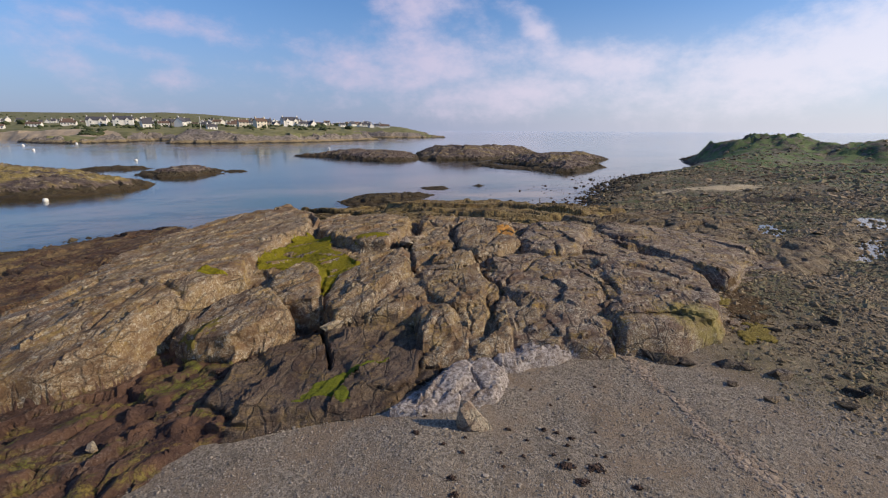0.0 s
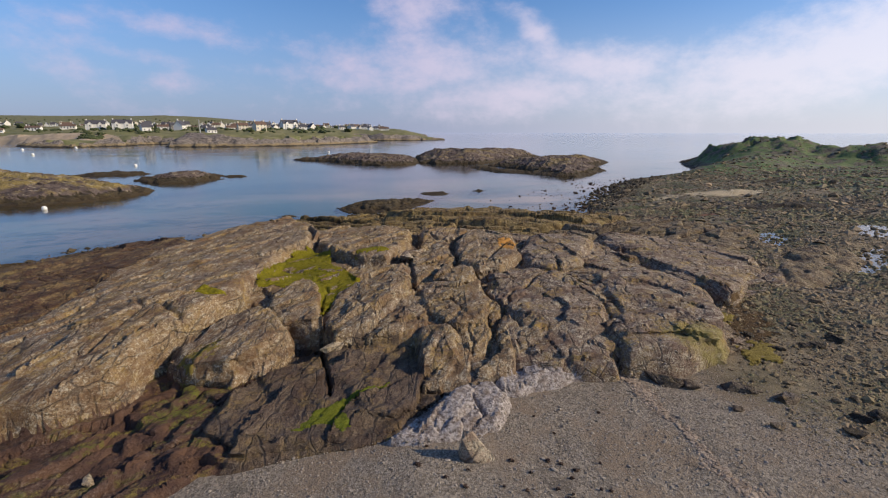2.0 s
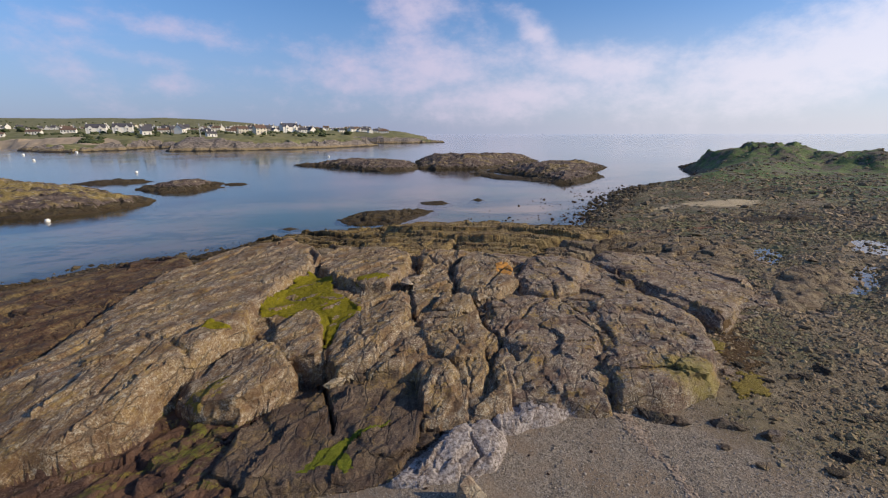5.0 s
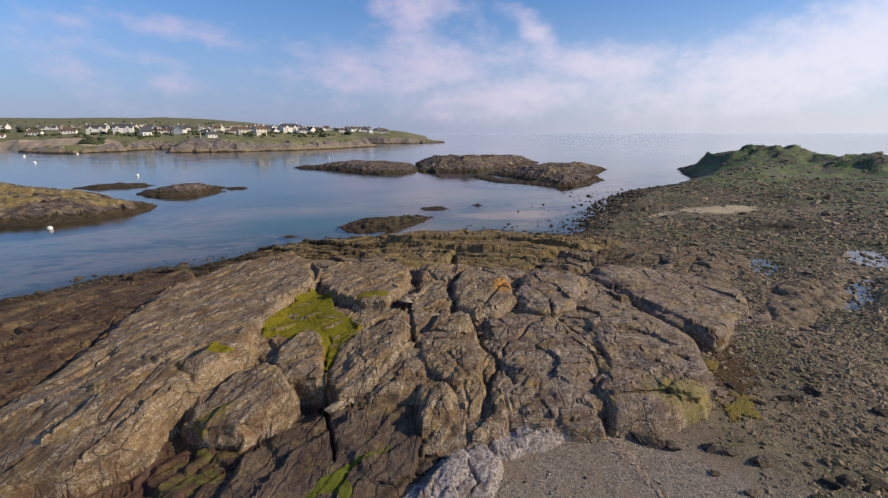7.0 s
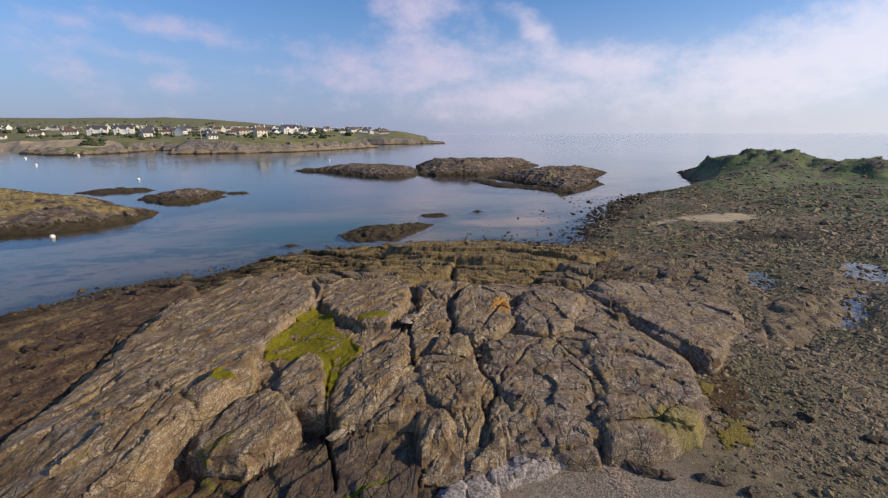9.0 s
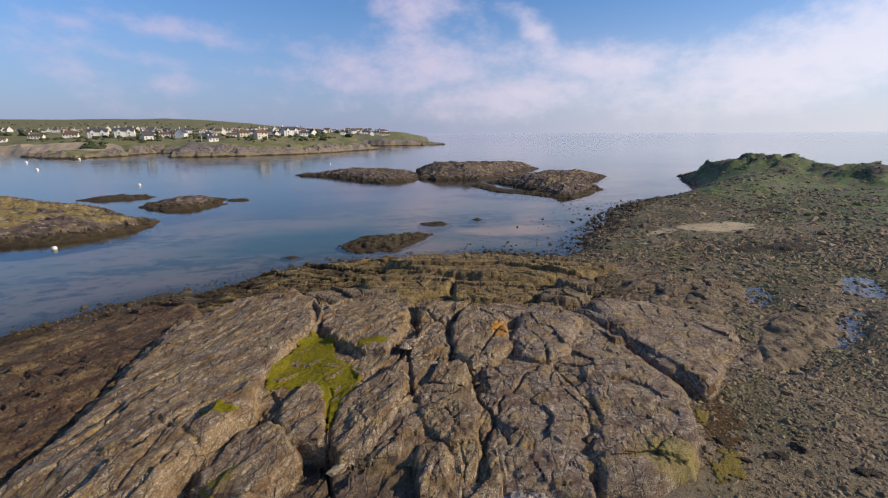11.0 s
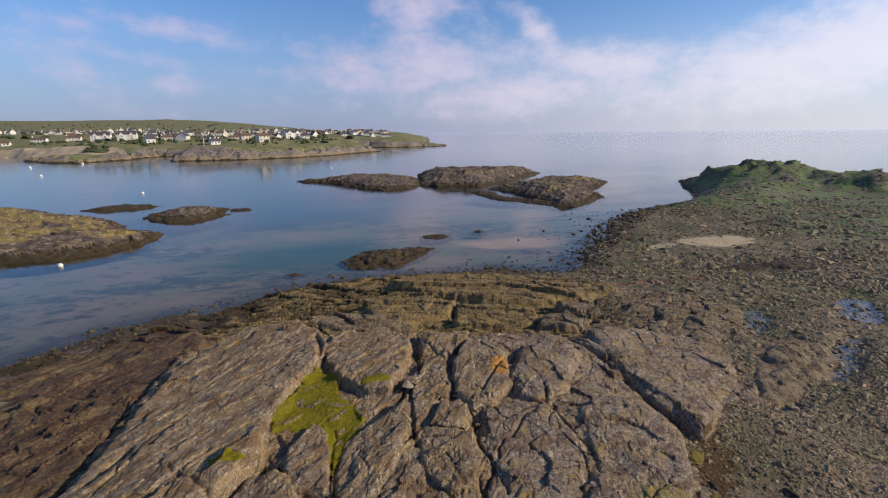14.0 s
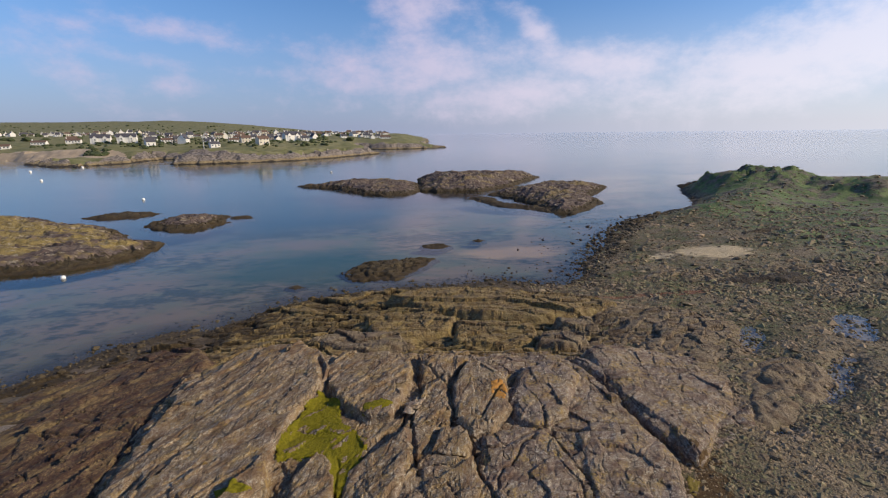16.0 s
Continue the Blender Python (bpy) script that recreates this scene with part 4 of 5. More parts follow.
# beds that jut and recess break the upright walls into level ledges
bed_no = Z * 3.6 + 0.35 * X + 0.8 * fbm(X, Y, 0.25, 3, 201)
jut = smooth_noise(bed_no, X * 0.12, 203) - 0.5
low_in = ease(low, 0.0, 0.6)
steep = ease(np.hypot(np.gradient(Z, axis=1) / np.gradient(OX)[None, :], np.gradient(Z, axis=0) / np.gradient(OY)[:, None]), 0.9, 2.4)
for axis in (0, 1):
    steep = sum(np.roll(steep, k, axis) for k in range(-4, 5)) / 9
under = 0.5 * ease(steep, 0.35, 0.8) * ease(X, 3.5, 1.0) * ease(X, -10.5, -8.5) * ease(Y, 24, 20) * low_in
V = np.stack([X + 0.16 * low_in * ease(Y, 30, 25) * (smooth_noise(bed_no * 1.3 + 9, Y * 0.12, 205) - 0.5), Y + 0.42 * low_in * jut * ease(Y, 30, 25) * (0.15 + 0.85 * ease(X, -10.5, -8)) + under, Z], -1).reshape(-1, 3)
rows, cols = len(OY) - 1, len(OX) - 1
keep = ((Z - G).ravel()[F].max(1) > -0.12) & (low.ravel()[F].max(1) > -0.9)
own = owner.ravel()[F[:, 0]]
bx, by = V[F[:, 0], 0], V[F[:, 0], 1]
# every jointed block of the body and the shelf is a piece of its own
_, big_u, _, _ = cells(bx, by, 3.3, 77, 58, 1.5)
_, big_l, _, _ = cells(bx, by, 5.5, 7, 40, 1.6)
piece = np.where(own >= 200, own, np.where(own == 100, 1000 + big_u * 2, 1001 + big_l * 2))
piece = np.where(keep, piece, -10**9)


def flood(label):
    """Numbers the connected patches of equal labels on the grid of faces."""
    flat, done, patches = label.tolist(), [-1] * len(label), []
    for start in range(len(flat)):
        if done[start] >= 0:
            continue
        k, what, stack, members = len(patches), flat[start], [start], []
        done[start] = k
        while stack:
            i = stack.pop()
            members.append(i)
            c = i % cols
            for j in (i - cols, i + cols, i - 1 if c else -1, i + 1 if c < cols - 1 else -1):
                if 0 <= j < len(flat) and done[j] < 0 and flat[j] == what:
                    done[j] = k
                    stack.append(j)
        patches.append(members)
    return patches


for _ in range(2):
    for members in flood(piece):
        if len(members) > 260 or piece[members[0]] == -10**9 and len(members) > 40:
            continue
        edge = [j for i in members for j in (i - cols, i + cols, i - 1, i + 1) if 0 <= j < len(piece) and piece[j] != piece[i]]
        around = [piece[j] for j in edge if piece[j] != -10**9]
        if around:
            piece[members] = max(set(around), key=around.count)


def take_piece(name, faces, material, parent, label=""):
    used, flat = np.unique(faces, return_inverse=True)
    return link(name, V[used], flat.reshape(faces.shape), material, parent, label, crease=24)


for members in flood(piece):
    p = piece[members[0]]
    if p == -10**9:
        continue
    faces = F[np.array(members)]
    cx, cy = V[faces[:, 0], 0].mean(), V[faces[:, 0], 1].mean()
    if 200 <= p < 1000:
        name, material, label = SLABS[p - 200][0], SLABS[p - 200][7], SLABS[p - 200][8]
    elif p % 2 == 0:
        name, material, label = "rock_block", ROCK if cx < 2.8 else ROCK_RIGHT, ""
    else:
        name, label = "shelf_rock", ""
        material = SHELF if cy < 18 and cx < -5 else (ROCK_OUTER if cy < 36 and cx < -15 else ROCK_BROWN if cy > 30 and cx > 13 else ROCK_REEF if cy > 30 else ROCK_WET if cx < 2 else ROCK_RIGHT)
    take_piece(name, faces, material, outcrop, label)


def coat(name, ring, thick, material, label, category, seed=0, ragged=0.5, level=0):
    """A soft layer of growth over the rock inside an outline."""
    x0, x1 = min(p[0] for p in ring) - 1.0, max(p[0] for p in ring) + 1.0
    y0, y1 = min(p[1] for p in ring) - 1.0, max(p[1] for p in ring) + 1.0
    X, Y, F = sheet(np.arange(x0, x1, 0.06), np.arange(y0, y1, 0.06))
    z = np.maximum(outcrop_height(X, Y)[0], ground_height(X, Y))
    if level:
        flat = z
        for axis in (0, 1):
            flat = sum(np.roll(flat, k, axis) for k in range(-level, level + 1)) / (2 * level + 1)
        z = np.maximum(z - 0.10, flat) * 0.8 + z * 0.2
    d = inside(X, Y, ring) + ragged * fbm(X, Y, 1.9, 5, seed, 0.68)
    z = z + np.clip(d * 0.5, -0.06, thick) + np.where(d > 0, 0.04 * fbm(X, Y, 7.0, 4, seed + 2, 0.7), 0)
    F = F[d.ravel()[F].min(1) > -0.08]
    used, flat = np.unique(F, return_inverse=True)
    return tagged(link(name, np.stack([X, Y, z], -1).reshape(-1, 3)[used], flat.reshape(F.shape), material), label, category)


# ---- islands ----
def island(name, rings, tops, material, label, step=0.45, seed=0, rough=1.0, group="", base=0.0, lumps=1.0):
    allx = [x for r in rings for x, _ in r]
    ally = [y for r in rings for _, y in r]
    X, Y, F = sheet(np.arange(min(allx) - 4, max(allx) + 4, step), np.arange(min(ally) - 4, max(ally) + 4, step))
    wob = rough * (1.3 * fbm(X, Y, 0.2, 3, seed + 3, 0.6) + 1.1 * fbm(X, Y, 0.7, 4, seed + 6, 0.65))
    Z = np.full(X.shape, -3.0)
    turn = 20 + 30 * lattice(np.int64(seed), np.int64(7), 2)
    for ring, top in zip(rings, tops):
        d = inside(X + wob, Y + wob * 0.7, ring)
        wide = min(13.0, 3.0 + 2.6 * top) * min(1.0, rough + 0.2)
        h = np.where(d > 0, top * (0.16 * (1 - np.exp(-np.maximum(d, 0) / 0.5)) + 0.84 * np.sin(0.5 * np.pi * np.clip(d / wide, 0, 1)) ** 1.2), 1.1 * d)
        h = h * (1 + 0.30 * fbm(X, Y, 0.10, 3, seed, 0.6))
        # beds break into ledges, joints and loose blocks
        bed = h / 0.45 + 0.9 * fbm(X, Y, 0.25, 3, seed + 1)
        h = h + 0.45 * (ease(bed - np.floor(bed), 0.5, 1.0) - (bed - np.floor(bed))) * ease(d, 0.2, 1.5)
        f1, j1 = facets(X + 0.5 * wob, Y, 2.2 * rough + 0.2, seed + 30, turn, 2.4, 0.42, 0.34, 0.35, 0.2)
        f2, j2 = facets(X + 0.3 * wob, Y, max(0.75, 1.9 * step), seed + 40, turn - 12, 1.9, 0.42, 0.3)
        size = min(1.0, 0.3 + 0.3 * top) * lumps
        h = h + ease(d, -0.2, 1.6) * size * (f1 + f2) + ease(d, -0.8, 0.8) * 0.22 * fbm(X, Y, 0.9, 4, seed + 9, 0.7)
        Z = np.maximum(Z, h)
    F = F[Z.ravel()[F].max(1) > -0.5]
    V = np.stack([X, Y, Z + base], -1).reshape(-1, 3)
    thing = tagged(new(name), label, "rock island" if name == "rock_island" else "rock", group)
    height = Z.ravel()[F[:, 0]] + 0.5 * fbm(X, Y, 0.3, 4, seed + 15).ravel()[F[:, 0]]
    wet = (height < (1.0 if max(tops) > 1.5 else -9)) & (base == 0)
    pieces = [("crown", ~wet, material, ""), ("weed_skirt", wet, ROCK_BLACK, "dark wet seaweed band")]
    if base:
        number = cells(X, Y, 0.3 * (max(allx) - min(allx)), seed + 50, turn, 1.3)[1].ravel()[F[:, 0]]
        pieces = [("ledge_rock", number == k, material, "") for k in np.unique(number)]
    for piece, mask, mat, what in pieces:
        if mask.any():
            used, flat = np.unique(F[mask], return_inverse=True)
            link(piece, V[used], flat.reshape(-1, 4), mat, thing, what, crease=38)
    return thing


island("rock_island", [[(-163, 134), (-127, 126), (-108, 122), (-99, 115), (-86, 112), (-76, 105.5), (-68, 97), (-59.5, 93.6), (-57.5, 86), (-60, 78.4), (-65, 73), (-74, 71), (-86, 69), (-163, 80)]], [2.3], ISLE_GRASS, "low brown rock island with ochre turf on top", 0.33, 3)
island("rock_island", [[(-75.5, 112.5), (-65, 104.6), (-58, 109), (-56.3, 116), (-61, 126), (-73, 127), (-76, 121)]], [1.7], ROCK_ISLE, "small dark rock islet with pale barnacled crown", 0.3, 4)
island("rock_skerry", [[(-101, 124.5), (-97, 131), (-92.8, 134), (-82, 132), (-84.5, 124.5), (-93, 120)]], [0.8], ROCK_BLACK, "low dark skerry awash", 0.35, 5, 0.7)
island("rock_skerry", [[(-60, 125), (-55.5, 127.5), (-52.5, 122.5), (-58, 120.5)]], [0.6], ROCK_BLACK, "low dark skerry awash", 0.3, 6, 0.5)
island("rock_island", [[(-65, 197), (-44.4, 186.5), (-34.4, 173.5), (-21.6, 164.5), (-13, 168.5), (-9, 179.6), (-12, 204), (-28, 212), (-43, 208), (-50, 202)],
                       [(-12, 205), (-9.5, 178.6), (-3.6, 174.6), (6.4, 175.5), (13, 175), (28, 192), (46, 228), (38, 232), (3.5, 234), (-13, 226)],
                       [(16, 165), (19, 172), (39, 194), (59, 191), (66, 187), (58, 172), (50, 157.8), (49, 142.4), (36, 124.5), (30, 125.5), (27.5, 141.4), (25, 147.4), (22, 158.6)]], [2.6, 4.2, 2.7], ROCK_ISLE, "long rugged brown rock island in the bay", 0.42, 8)
island("rock_skerry", [[(7.5, 155), (9.4, 161), (16.3, 158), (18.5, 147.2), (24.3, 140.4), (29.5, 137.8), (31.6, 125), (23.8, 133), (15, 139.2), (12, 146.5)]], [0.8], ROCK_BLACK, "low weedy reef in front of the island", 0.4, 9, 0.8)
island("rock_skerry", [[(-17, 72), (-14.8, 77.5), (-9, 79.5), (-2, 80), (-4, 74), (-8, 67), (-13.5, 68)]], [1.3], ROCK_BLACK, "black weed-covered rock in the shallows", 0.2, 10)
island("rock_skerry", [[(-4.5, 88), (-1, 87), (1, 89.5), (-1.5, 91.5), (-4.5, 90.5)]], [0.7], ROCK_BLACK, "small black weed-covered rock", 0.2, 11, 0.4)
island("rock_skerry", [[(5.2, 93.5), (7.2, 92.6), (8.4, 94), (6.6, 95.2)]], [0.45], ROCK_BLACK, "small black weed-covered rock", 0.15, 12, 0.3)
island("rock_skerry", [[(-24, 64.5), (-22.2, 63.4), (-21, 64.6), (-22.6, 65.6)]], [0.45], ROCK_BLACK, "small black rock by the shore", 0.15, 14, 0.3)

island("rock_ledge", [[(42, 108), (52, 119), (64, 128), (73, 134), (80, 142), (84, 138), (74, 124), (58, 114), (47, 107)]], [1.8], ROCK_BLACK, "dark rugged ledges along the point", 0.4, 15)
island("rock_ledge", [[(80, 150), (88, 168), (94, 188), (104, 192), (106, 180), (98, 164), (90, 150)]], [2.6], ROCK_BLACK, "dark rugged ledges below the grassy hill", 0.45, 16)
island("weedy_ledge", [[(23.6, 34.3), (24.1, 32.9), (21.9, 30), (21.2, 27.6), (22.8, 27.5), (26.6, 29), (31.5, 33), (32.6, 36), (30.4, 37.6), (27, 36.3)]], [0.75], ROCK_BROWN, "low brown rock ledge among tide pools", 0.11, 17, 0.3, "", 2.3, 0.45)
island("weedy_ledge", [[(36, 60), (48, 66), (60, 66), (58, 60), (46, 56)]], [0.8], ROCK_BLACK, "low dark weedy rock on the tidal flats", 0.25, 19, 0.5, "", 1.9, 0.3)
island("weedy_ledge", [[(55, 88), (66, 96), (80, 98), (78, 90), (66, 85)]], [1.4], ROCK_BLACK, "low dark weedy rock on the tidal flats", 0.3, 20, 0.6, "", 1.7, 0.3)

# ---- the far headland ----
COAST = [(-900, 470), (-500, 445), (-412, 430), (-352, 404), (-303, 345), (-260, 336), (-252, 384), (-262, 424), (-226, 420), (-213, 378), (-198, 352), (-168, 359), (-124, 388), (-96, 436), (-68, 500), (-92, 545), (-112, 630), (-75, 625), (-34, 634), (4, 668), (-40, 830), (-36, 1050), (-60, 1500), (-160, 2200), (-600, 4000), (-5000, 4000), (-5000, 600)]


def headland_height(x, y):
    wob = 9 * fbm(x, y, 0.02, 5, 101, 0.6) + 5 * fbm(x, y, 0.07, 3, 111, 0.6)
    d = inside(x + wob, y + wob, COAST)
    bluff = 5.6 + 2.5 * hump(x, y, -202, 385, 24, 30) + 1.5 * hump(x, y, -80, 650, 60, 60) + 7.0 * hump(x, y, -200, 1300, 150, 520)
    bluff = bluff * (0.14 + 0.86 * ease(x / y, -0.025, -0.105)) * (0.35 + 0.65 * ease(np.hypot((x + 300) / 46, (y - 352) / 34), 0.8, 1.25)) * (0.25 + 0.75 * ease(np.hypot((x + 335) / 95, (y - 395) / 24), 0.7, 1.2))
    inland = np.maximum(d, 0)
    z = np.where(d > 0, bluff * (1 - np.exp(-inland / 5.0)) + 0.10 * np.minimum(inland, 60) + 0.020 * np.clip(inland - 60, 0, 500), 0.4 * d)
    z = z + 78 * ease(y, 1500, 2900) * ease(-x / y, 0.15, 0.6)
    f1, _ = facets(x, y, 6.0, 301, 20, 2.0, 3.0, 2.0)
    z = z + ease(d, -5, 1) * ease(d, 26, 8) * f1 + ease(d, 0, 10) * (2.0 * fbm(x, y, 0.07, 5, 103, 0.65)) + 2.2 * ease(d, -4, 2) * ease(d, 14, 4) * fbm(x, y, 0.12, 4, 109, 0.65) + ease(d, 40, 300) * 5 * fbm(x, y, 0.006, 4, 105)
    return z, d


X, Y, F = sheet(steps([(-4200, 90), (-1500, 25), (-480, 4), (-350, 1.8), (60, 1.8)]), steps([(320, 1.6), (600, 2.5), (1450, 16), (3600, 90)]))
Z, D = headland_height(X, Y)
V = np.stack([X, Y, Z], -1).reshape(-1, 3)
F = F[Z.ravel()[F].max(1) > -2]
fx, fy = V[F[:, 0], 0], V[F[:, 0], 1]
dd = (D + 10 * fbm(X, Y, 0.03, 4, 107)).ravel()[F[:, 0]]
sandy = ((np.hypot((fx + 375) / 60, (fy - 412) / 30) < 1) | (np.hypot((fx + 312) / 34, (fy - 400) / 22) < 1)) & (dd < 40)
for name, mask, material, label in (("headland_grass", (dd >= 10) & ~sandy, GRASS_FAR, "green grassy headland across the bay"), ("headland_cliff", (dd < 10) & ~sandy, ROCK_FAR, "low rocky cliffs and ledges of the far shore"),
                                    ("headland_sand", sandy, SAND, "pale sandy coves on the far shore")):
    used, flat = np.unique(F[mask], return_inverse=True)
    tagged(link(name, V[used], flat.reshape(-1, 4), material, crease=32), label, "headland", kind="structure")


def box(bm, x0, x1, y0, y1, z0, z1):
    r = bmesh.ops.create_cube(bm, size=1.0, matrix=Matrix.LocRotScale(((x0 + x1) / 2, (y0 + y1) / 2, (z0 + z1) / 2), None, (x1 - x0, y1 - y0, z1 - z0)))
    return r["verts"]


def prism(bm, x0, x1, y0, y1, z, rise, over=0.35, thick=0.25):
    """A pitched roof along x, with thickness and eaves."""
    ym = (y0 + y1) / 2
    rows = []
    for xx in (x0 - over, x1 + over):
        rows.append([bm.verts.new((xx, yy, zz)) for yy, zz in ((y0 - over, z - 0.2), (ym, z + rise), (y1 + over, z - 0.2), (y1 + over, z - 0.2 + thick), (ym, z + rise + thick), (y0 - over, z - 0.2 + thick))])
    a, b = rows
    for i in range(6):
        j = (i + 1) % 6
        bm.faces.new((a[i], a[j], b[j], b[i]))
    bm.faces.new(a[2::-1] + a[:2:-1]), bm.faces.new(b)
    bmesh.ops.recalc_face_normals(bm, faces=bm.faces[:])


def gable_walls(bm, x0, x1, y0, y1, h, rise):
    ym = (y0 + y1) / 2
    rows = [[bm.verts.new(p) for p in ((xx, y0, -2.0), (xx, y1, -2.0), (xx, y1, h), (xx, ym, h + rise), (xx, y0, h))] for xx in (x0, x1)]
    a, b = rows
    for i in range(5):
        bm.faces.new((a[i], a[(i + 1) % 5], b[(i + 1) % 5], b[i]))
    bm.faces.new(a[::-1]), bm.faces.new(b)
    bmesh.ops.recalc_face_normals(bm, faces=bm.faces[:])


def window(parent, x, z, w, h, y):
    bm = bmesh.new()
    box(bm, x - w / 2 - 0.1, x + w / 2 + 0.1, y - 0.08, y + 0.05, z - 0.1, z + h + 0.1)
    win = part("window", bm, FRAME, parent)
    bm = bmesh.new()
    for s in (-1, 1):
        box(bm, x + s * w / 4 - w * 0.21, x + s * w / 4 + w * 0.21, y - 0.12, y - 0.06, z, z + h)
    part("pane", bm, PANE, win)


def house(label, w=14, d=8, h=5.2, rise=3.0, wall=RENDERED, roof=SLATE, storeys=2, gables=0, bays=4, chimneys=2):
    base = tagged(new("house"), label, "house", "houses on the headland")
    bm = bmesh.new()
    gable_walls(bm, -w / 2, w / 2, 0, d, h, rise)
    part("wall", bm, wall, base)
    bm = bmesh.new()
    prism(bm, -w / 2, w / 2, 0, d, h, rise)
    top = part("roof", bm, roof, base)
    for i in range(chimneys):
        cx = -w / 2 + 0.8 + i * (w - 1.6) / max(1, chimneys - 1)
        bm = bmesh.new()
        box(bm, cx - 0.5, cx + 0.5, d / 2 - 0.5, d / 2 + 0.5, h + rise - 0.8, h + rise + 1.3)
        box(bm, cx - 0.6, cx + 0.6, d / 2 - 0.6, d / 2 + 0.6, h + rise + 1.3, h + rise + 1.5)
        part("chimney", bm, wall, top)
    for g in range(gables):
        gx = -w / 4 + g * w / 2 if gables > 1 else 0
        bm = bmesh.new()
        gable = [(gx - 2.1, -0.6, -2), (gx + 2.1, -0.6, -2), (gx + 2.1, -0.6, h), (gx, -0.6, h + 2.3), (gx - 2.1, -0.6, h)]
        f0, f1 = [bm.verts.new(p) for p in gable], [bm.verts.new((p[0], d / 2, p[2])) for p in gable]
        bm.faces.new(f0), bm.faces.new(f1[::-1])
        for i in range(5):
            bm.faces.new((f0[i], f0[(i + 1) % 5], f1[(i + 1) % 5], f1[i]))
        bmesh.ops.recalc_face_normals(bm, faces=bm.faces[:])
        wing = part("gable", bm, wall, base)
        bm = bmesh.new()
        for s in (-1, 1):
            q = [bm.verts.new(p) for p in ((gx, -0.9, h + 2.55), (gx + s * 2.5, -0.9, h - 0.2), (gx + s * 2.5, d / 2, h - 0.2), (gx, d / 2, h + 2.55))]
            r = bmesh.ops.extrude_face_region(bm, geom=[bm.faces.new(q)])
            for v in r["geom"]:
                if isinstance(v, bmesh.types.BMVert):
                    v.co.z -= 0.22
        bmesh.ops.recalc_face_normals(bm, faces=bm.faces[:])
        part("gable_roof", bm, roof, wing)
        for s in range(storeys):
            window(wing, gx, 0.9 + 2.6 * s, 1.3, 1.4, -0.6)
    for i in range(bays):
        bx = -w / 2 + (i + 0.5) * w / bays
        if gables and abs(abs(bx) - (w / 4 if gables > 1 else 0)) < 2.4:
            continue
        for s in range(storeys):
            if i == bays // 2 and s == 0:
                bm = bmesh.new()
                box(bm, bx - 0.5, bx + 0.5, -0.09, 0.05, -0.3, 2.1)
                part("door", bm, DOORS, base)
            else:
                window(base, bx, 0.9 + 2.6 * s, 1.2, 1.3, 0)
    return base


def seat(x, y):
    return float(headland_height(np.array([x]), np.array([y]))[0][0])


kinds = [house("white two-storey villa with front gables and slate roof", 18.5, 11, 6.2, 3.8, gables=2, bays=4),
         house("white cottage with slate roof", 9, 6, 2.8, 2.4, storeys=1, bays=3),
         house("long low white bungalow with brown tiled roof", 14, 7, 2.7, 1.9, roof=TILES, storeys=1, bays=5, chimneys=1),
         house("grey stone house with slate roof", 10, 7, 4.8, 2.8, wall=STONEWALL, bays=4),
         house("cream rendered house with brown tiled roof", 10, 7, 4.8, 2.6, wall=CREAM, roof=TILES, bays=3),
         house("white gable-fronted house with steep slate roof", 8, 9, 3.6, 4.6, storeys=1, bays=2, chimneys=1)]
placed = [(0, -384, 524, -4), (0, -353, 522, -4), (2, -455, 525, -12), (2, -418, 528, -6), (4, -432, 545, 5), (5, -272, 498, 60), (4, -213, 505, 8), (3, -196, 525, 0),
          (0, -174, 542, 10), (2, -448, 472, 0), (3, -288, 511, 10), (1, -258, 515, -8), (4, -354, 526, 12), (1, -266, 545, 75), (2, -235, 530, 5), (1, -298, 535, 20)]
rng = random.Random(11)
while len(placed) < 275:
    where = rng.uniform(0, 1)
    side, deep = (rng.uniform(-0.98, -0.6), rng.uniform(850, 1700)) if where < 0.42 else (rng.uniform(-0.66, -0.38), rng.uniform(430, 900)) if where < 0.55 else (rng.uniform(-0.46, -0.125), rng.uniform(520, 1300))
    x, y = side * deep, deep
    d = float(headland_height(np.array([x]), np.array([y]))[1][0])
    if d < 32 or any(math.hypot(x - q[1], y - q[2]) < 13 for q in placed):
        continue
    placed.append((rng.choice([5, 1, 1, 2, 2, 3, 4, 1, 5, 1]), x, y, rng.uniform(-25, 25) + rng.choice([0, 0, 90])))
first = set()
for k, x, y, turn in placed:
    m = pose(x, y, seat(x, y) + 0.6, 0, 0, turn + 30)
    if k in first:
        copy_thing(kinds[k], m)
    else:
        first.add(k)
        kinds[k].matrix_basis = m


def blob(bm, x, y, z, r, rng, flat=0.8):
    made = bmesh.ops.create_icosphere(bm, subdivisions=1, radius=1.0)["verts"]
    for v in made:
        k = r * rng.uniform(0.7, 1.2)
        v.co = Vector((x + v.co.x * k, y + v.co.y * k, z + v.co.z * k * flat))


# ---- buoys and the pole ----
def buoy(x, y, r):
    r = r * 0.75
    ob = tagged(new("mooring_buoy"), "round white mooring buoy floating on the water", "buoy", "mooring buoys")
    ob.location = (x, y, 0)
    bm = bmesh.new()
    bmesh.ops.create_uvsphere(bm, u_segments=20, v_segments=12, radius=r)
    bmesh.ops.translate(bm, vec=(0, 0, r * 0.55), verts=bm.verts[:])
    part("float", bm, BUOY, ob, smooth=True)
    bm = bmesh.new()
    bmesh.ops.create_cone(bm, cap_ends=True, segments=10, radius1=r * 0.22, radius2=r * 0.16, depth=r * 0.4, matrix=Matrix.Translation((0, 0, r * 1.65)))
    part("mooring_eye", bm, ROPE, ob)


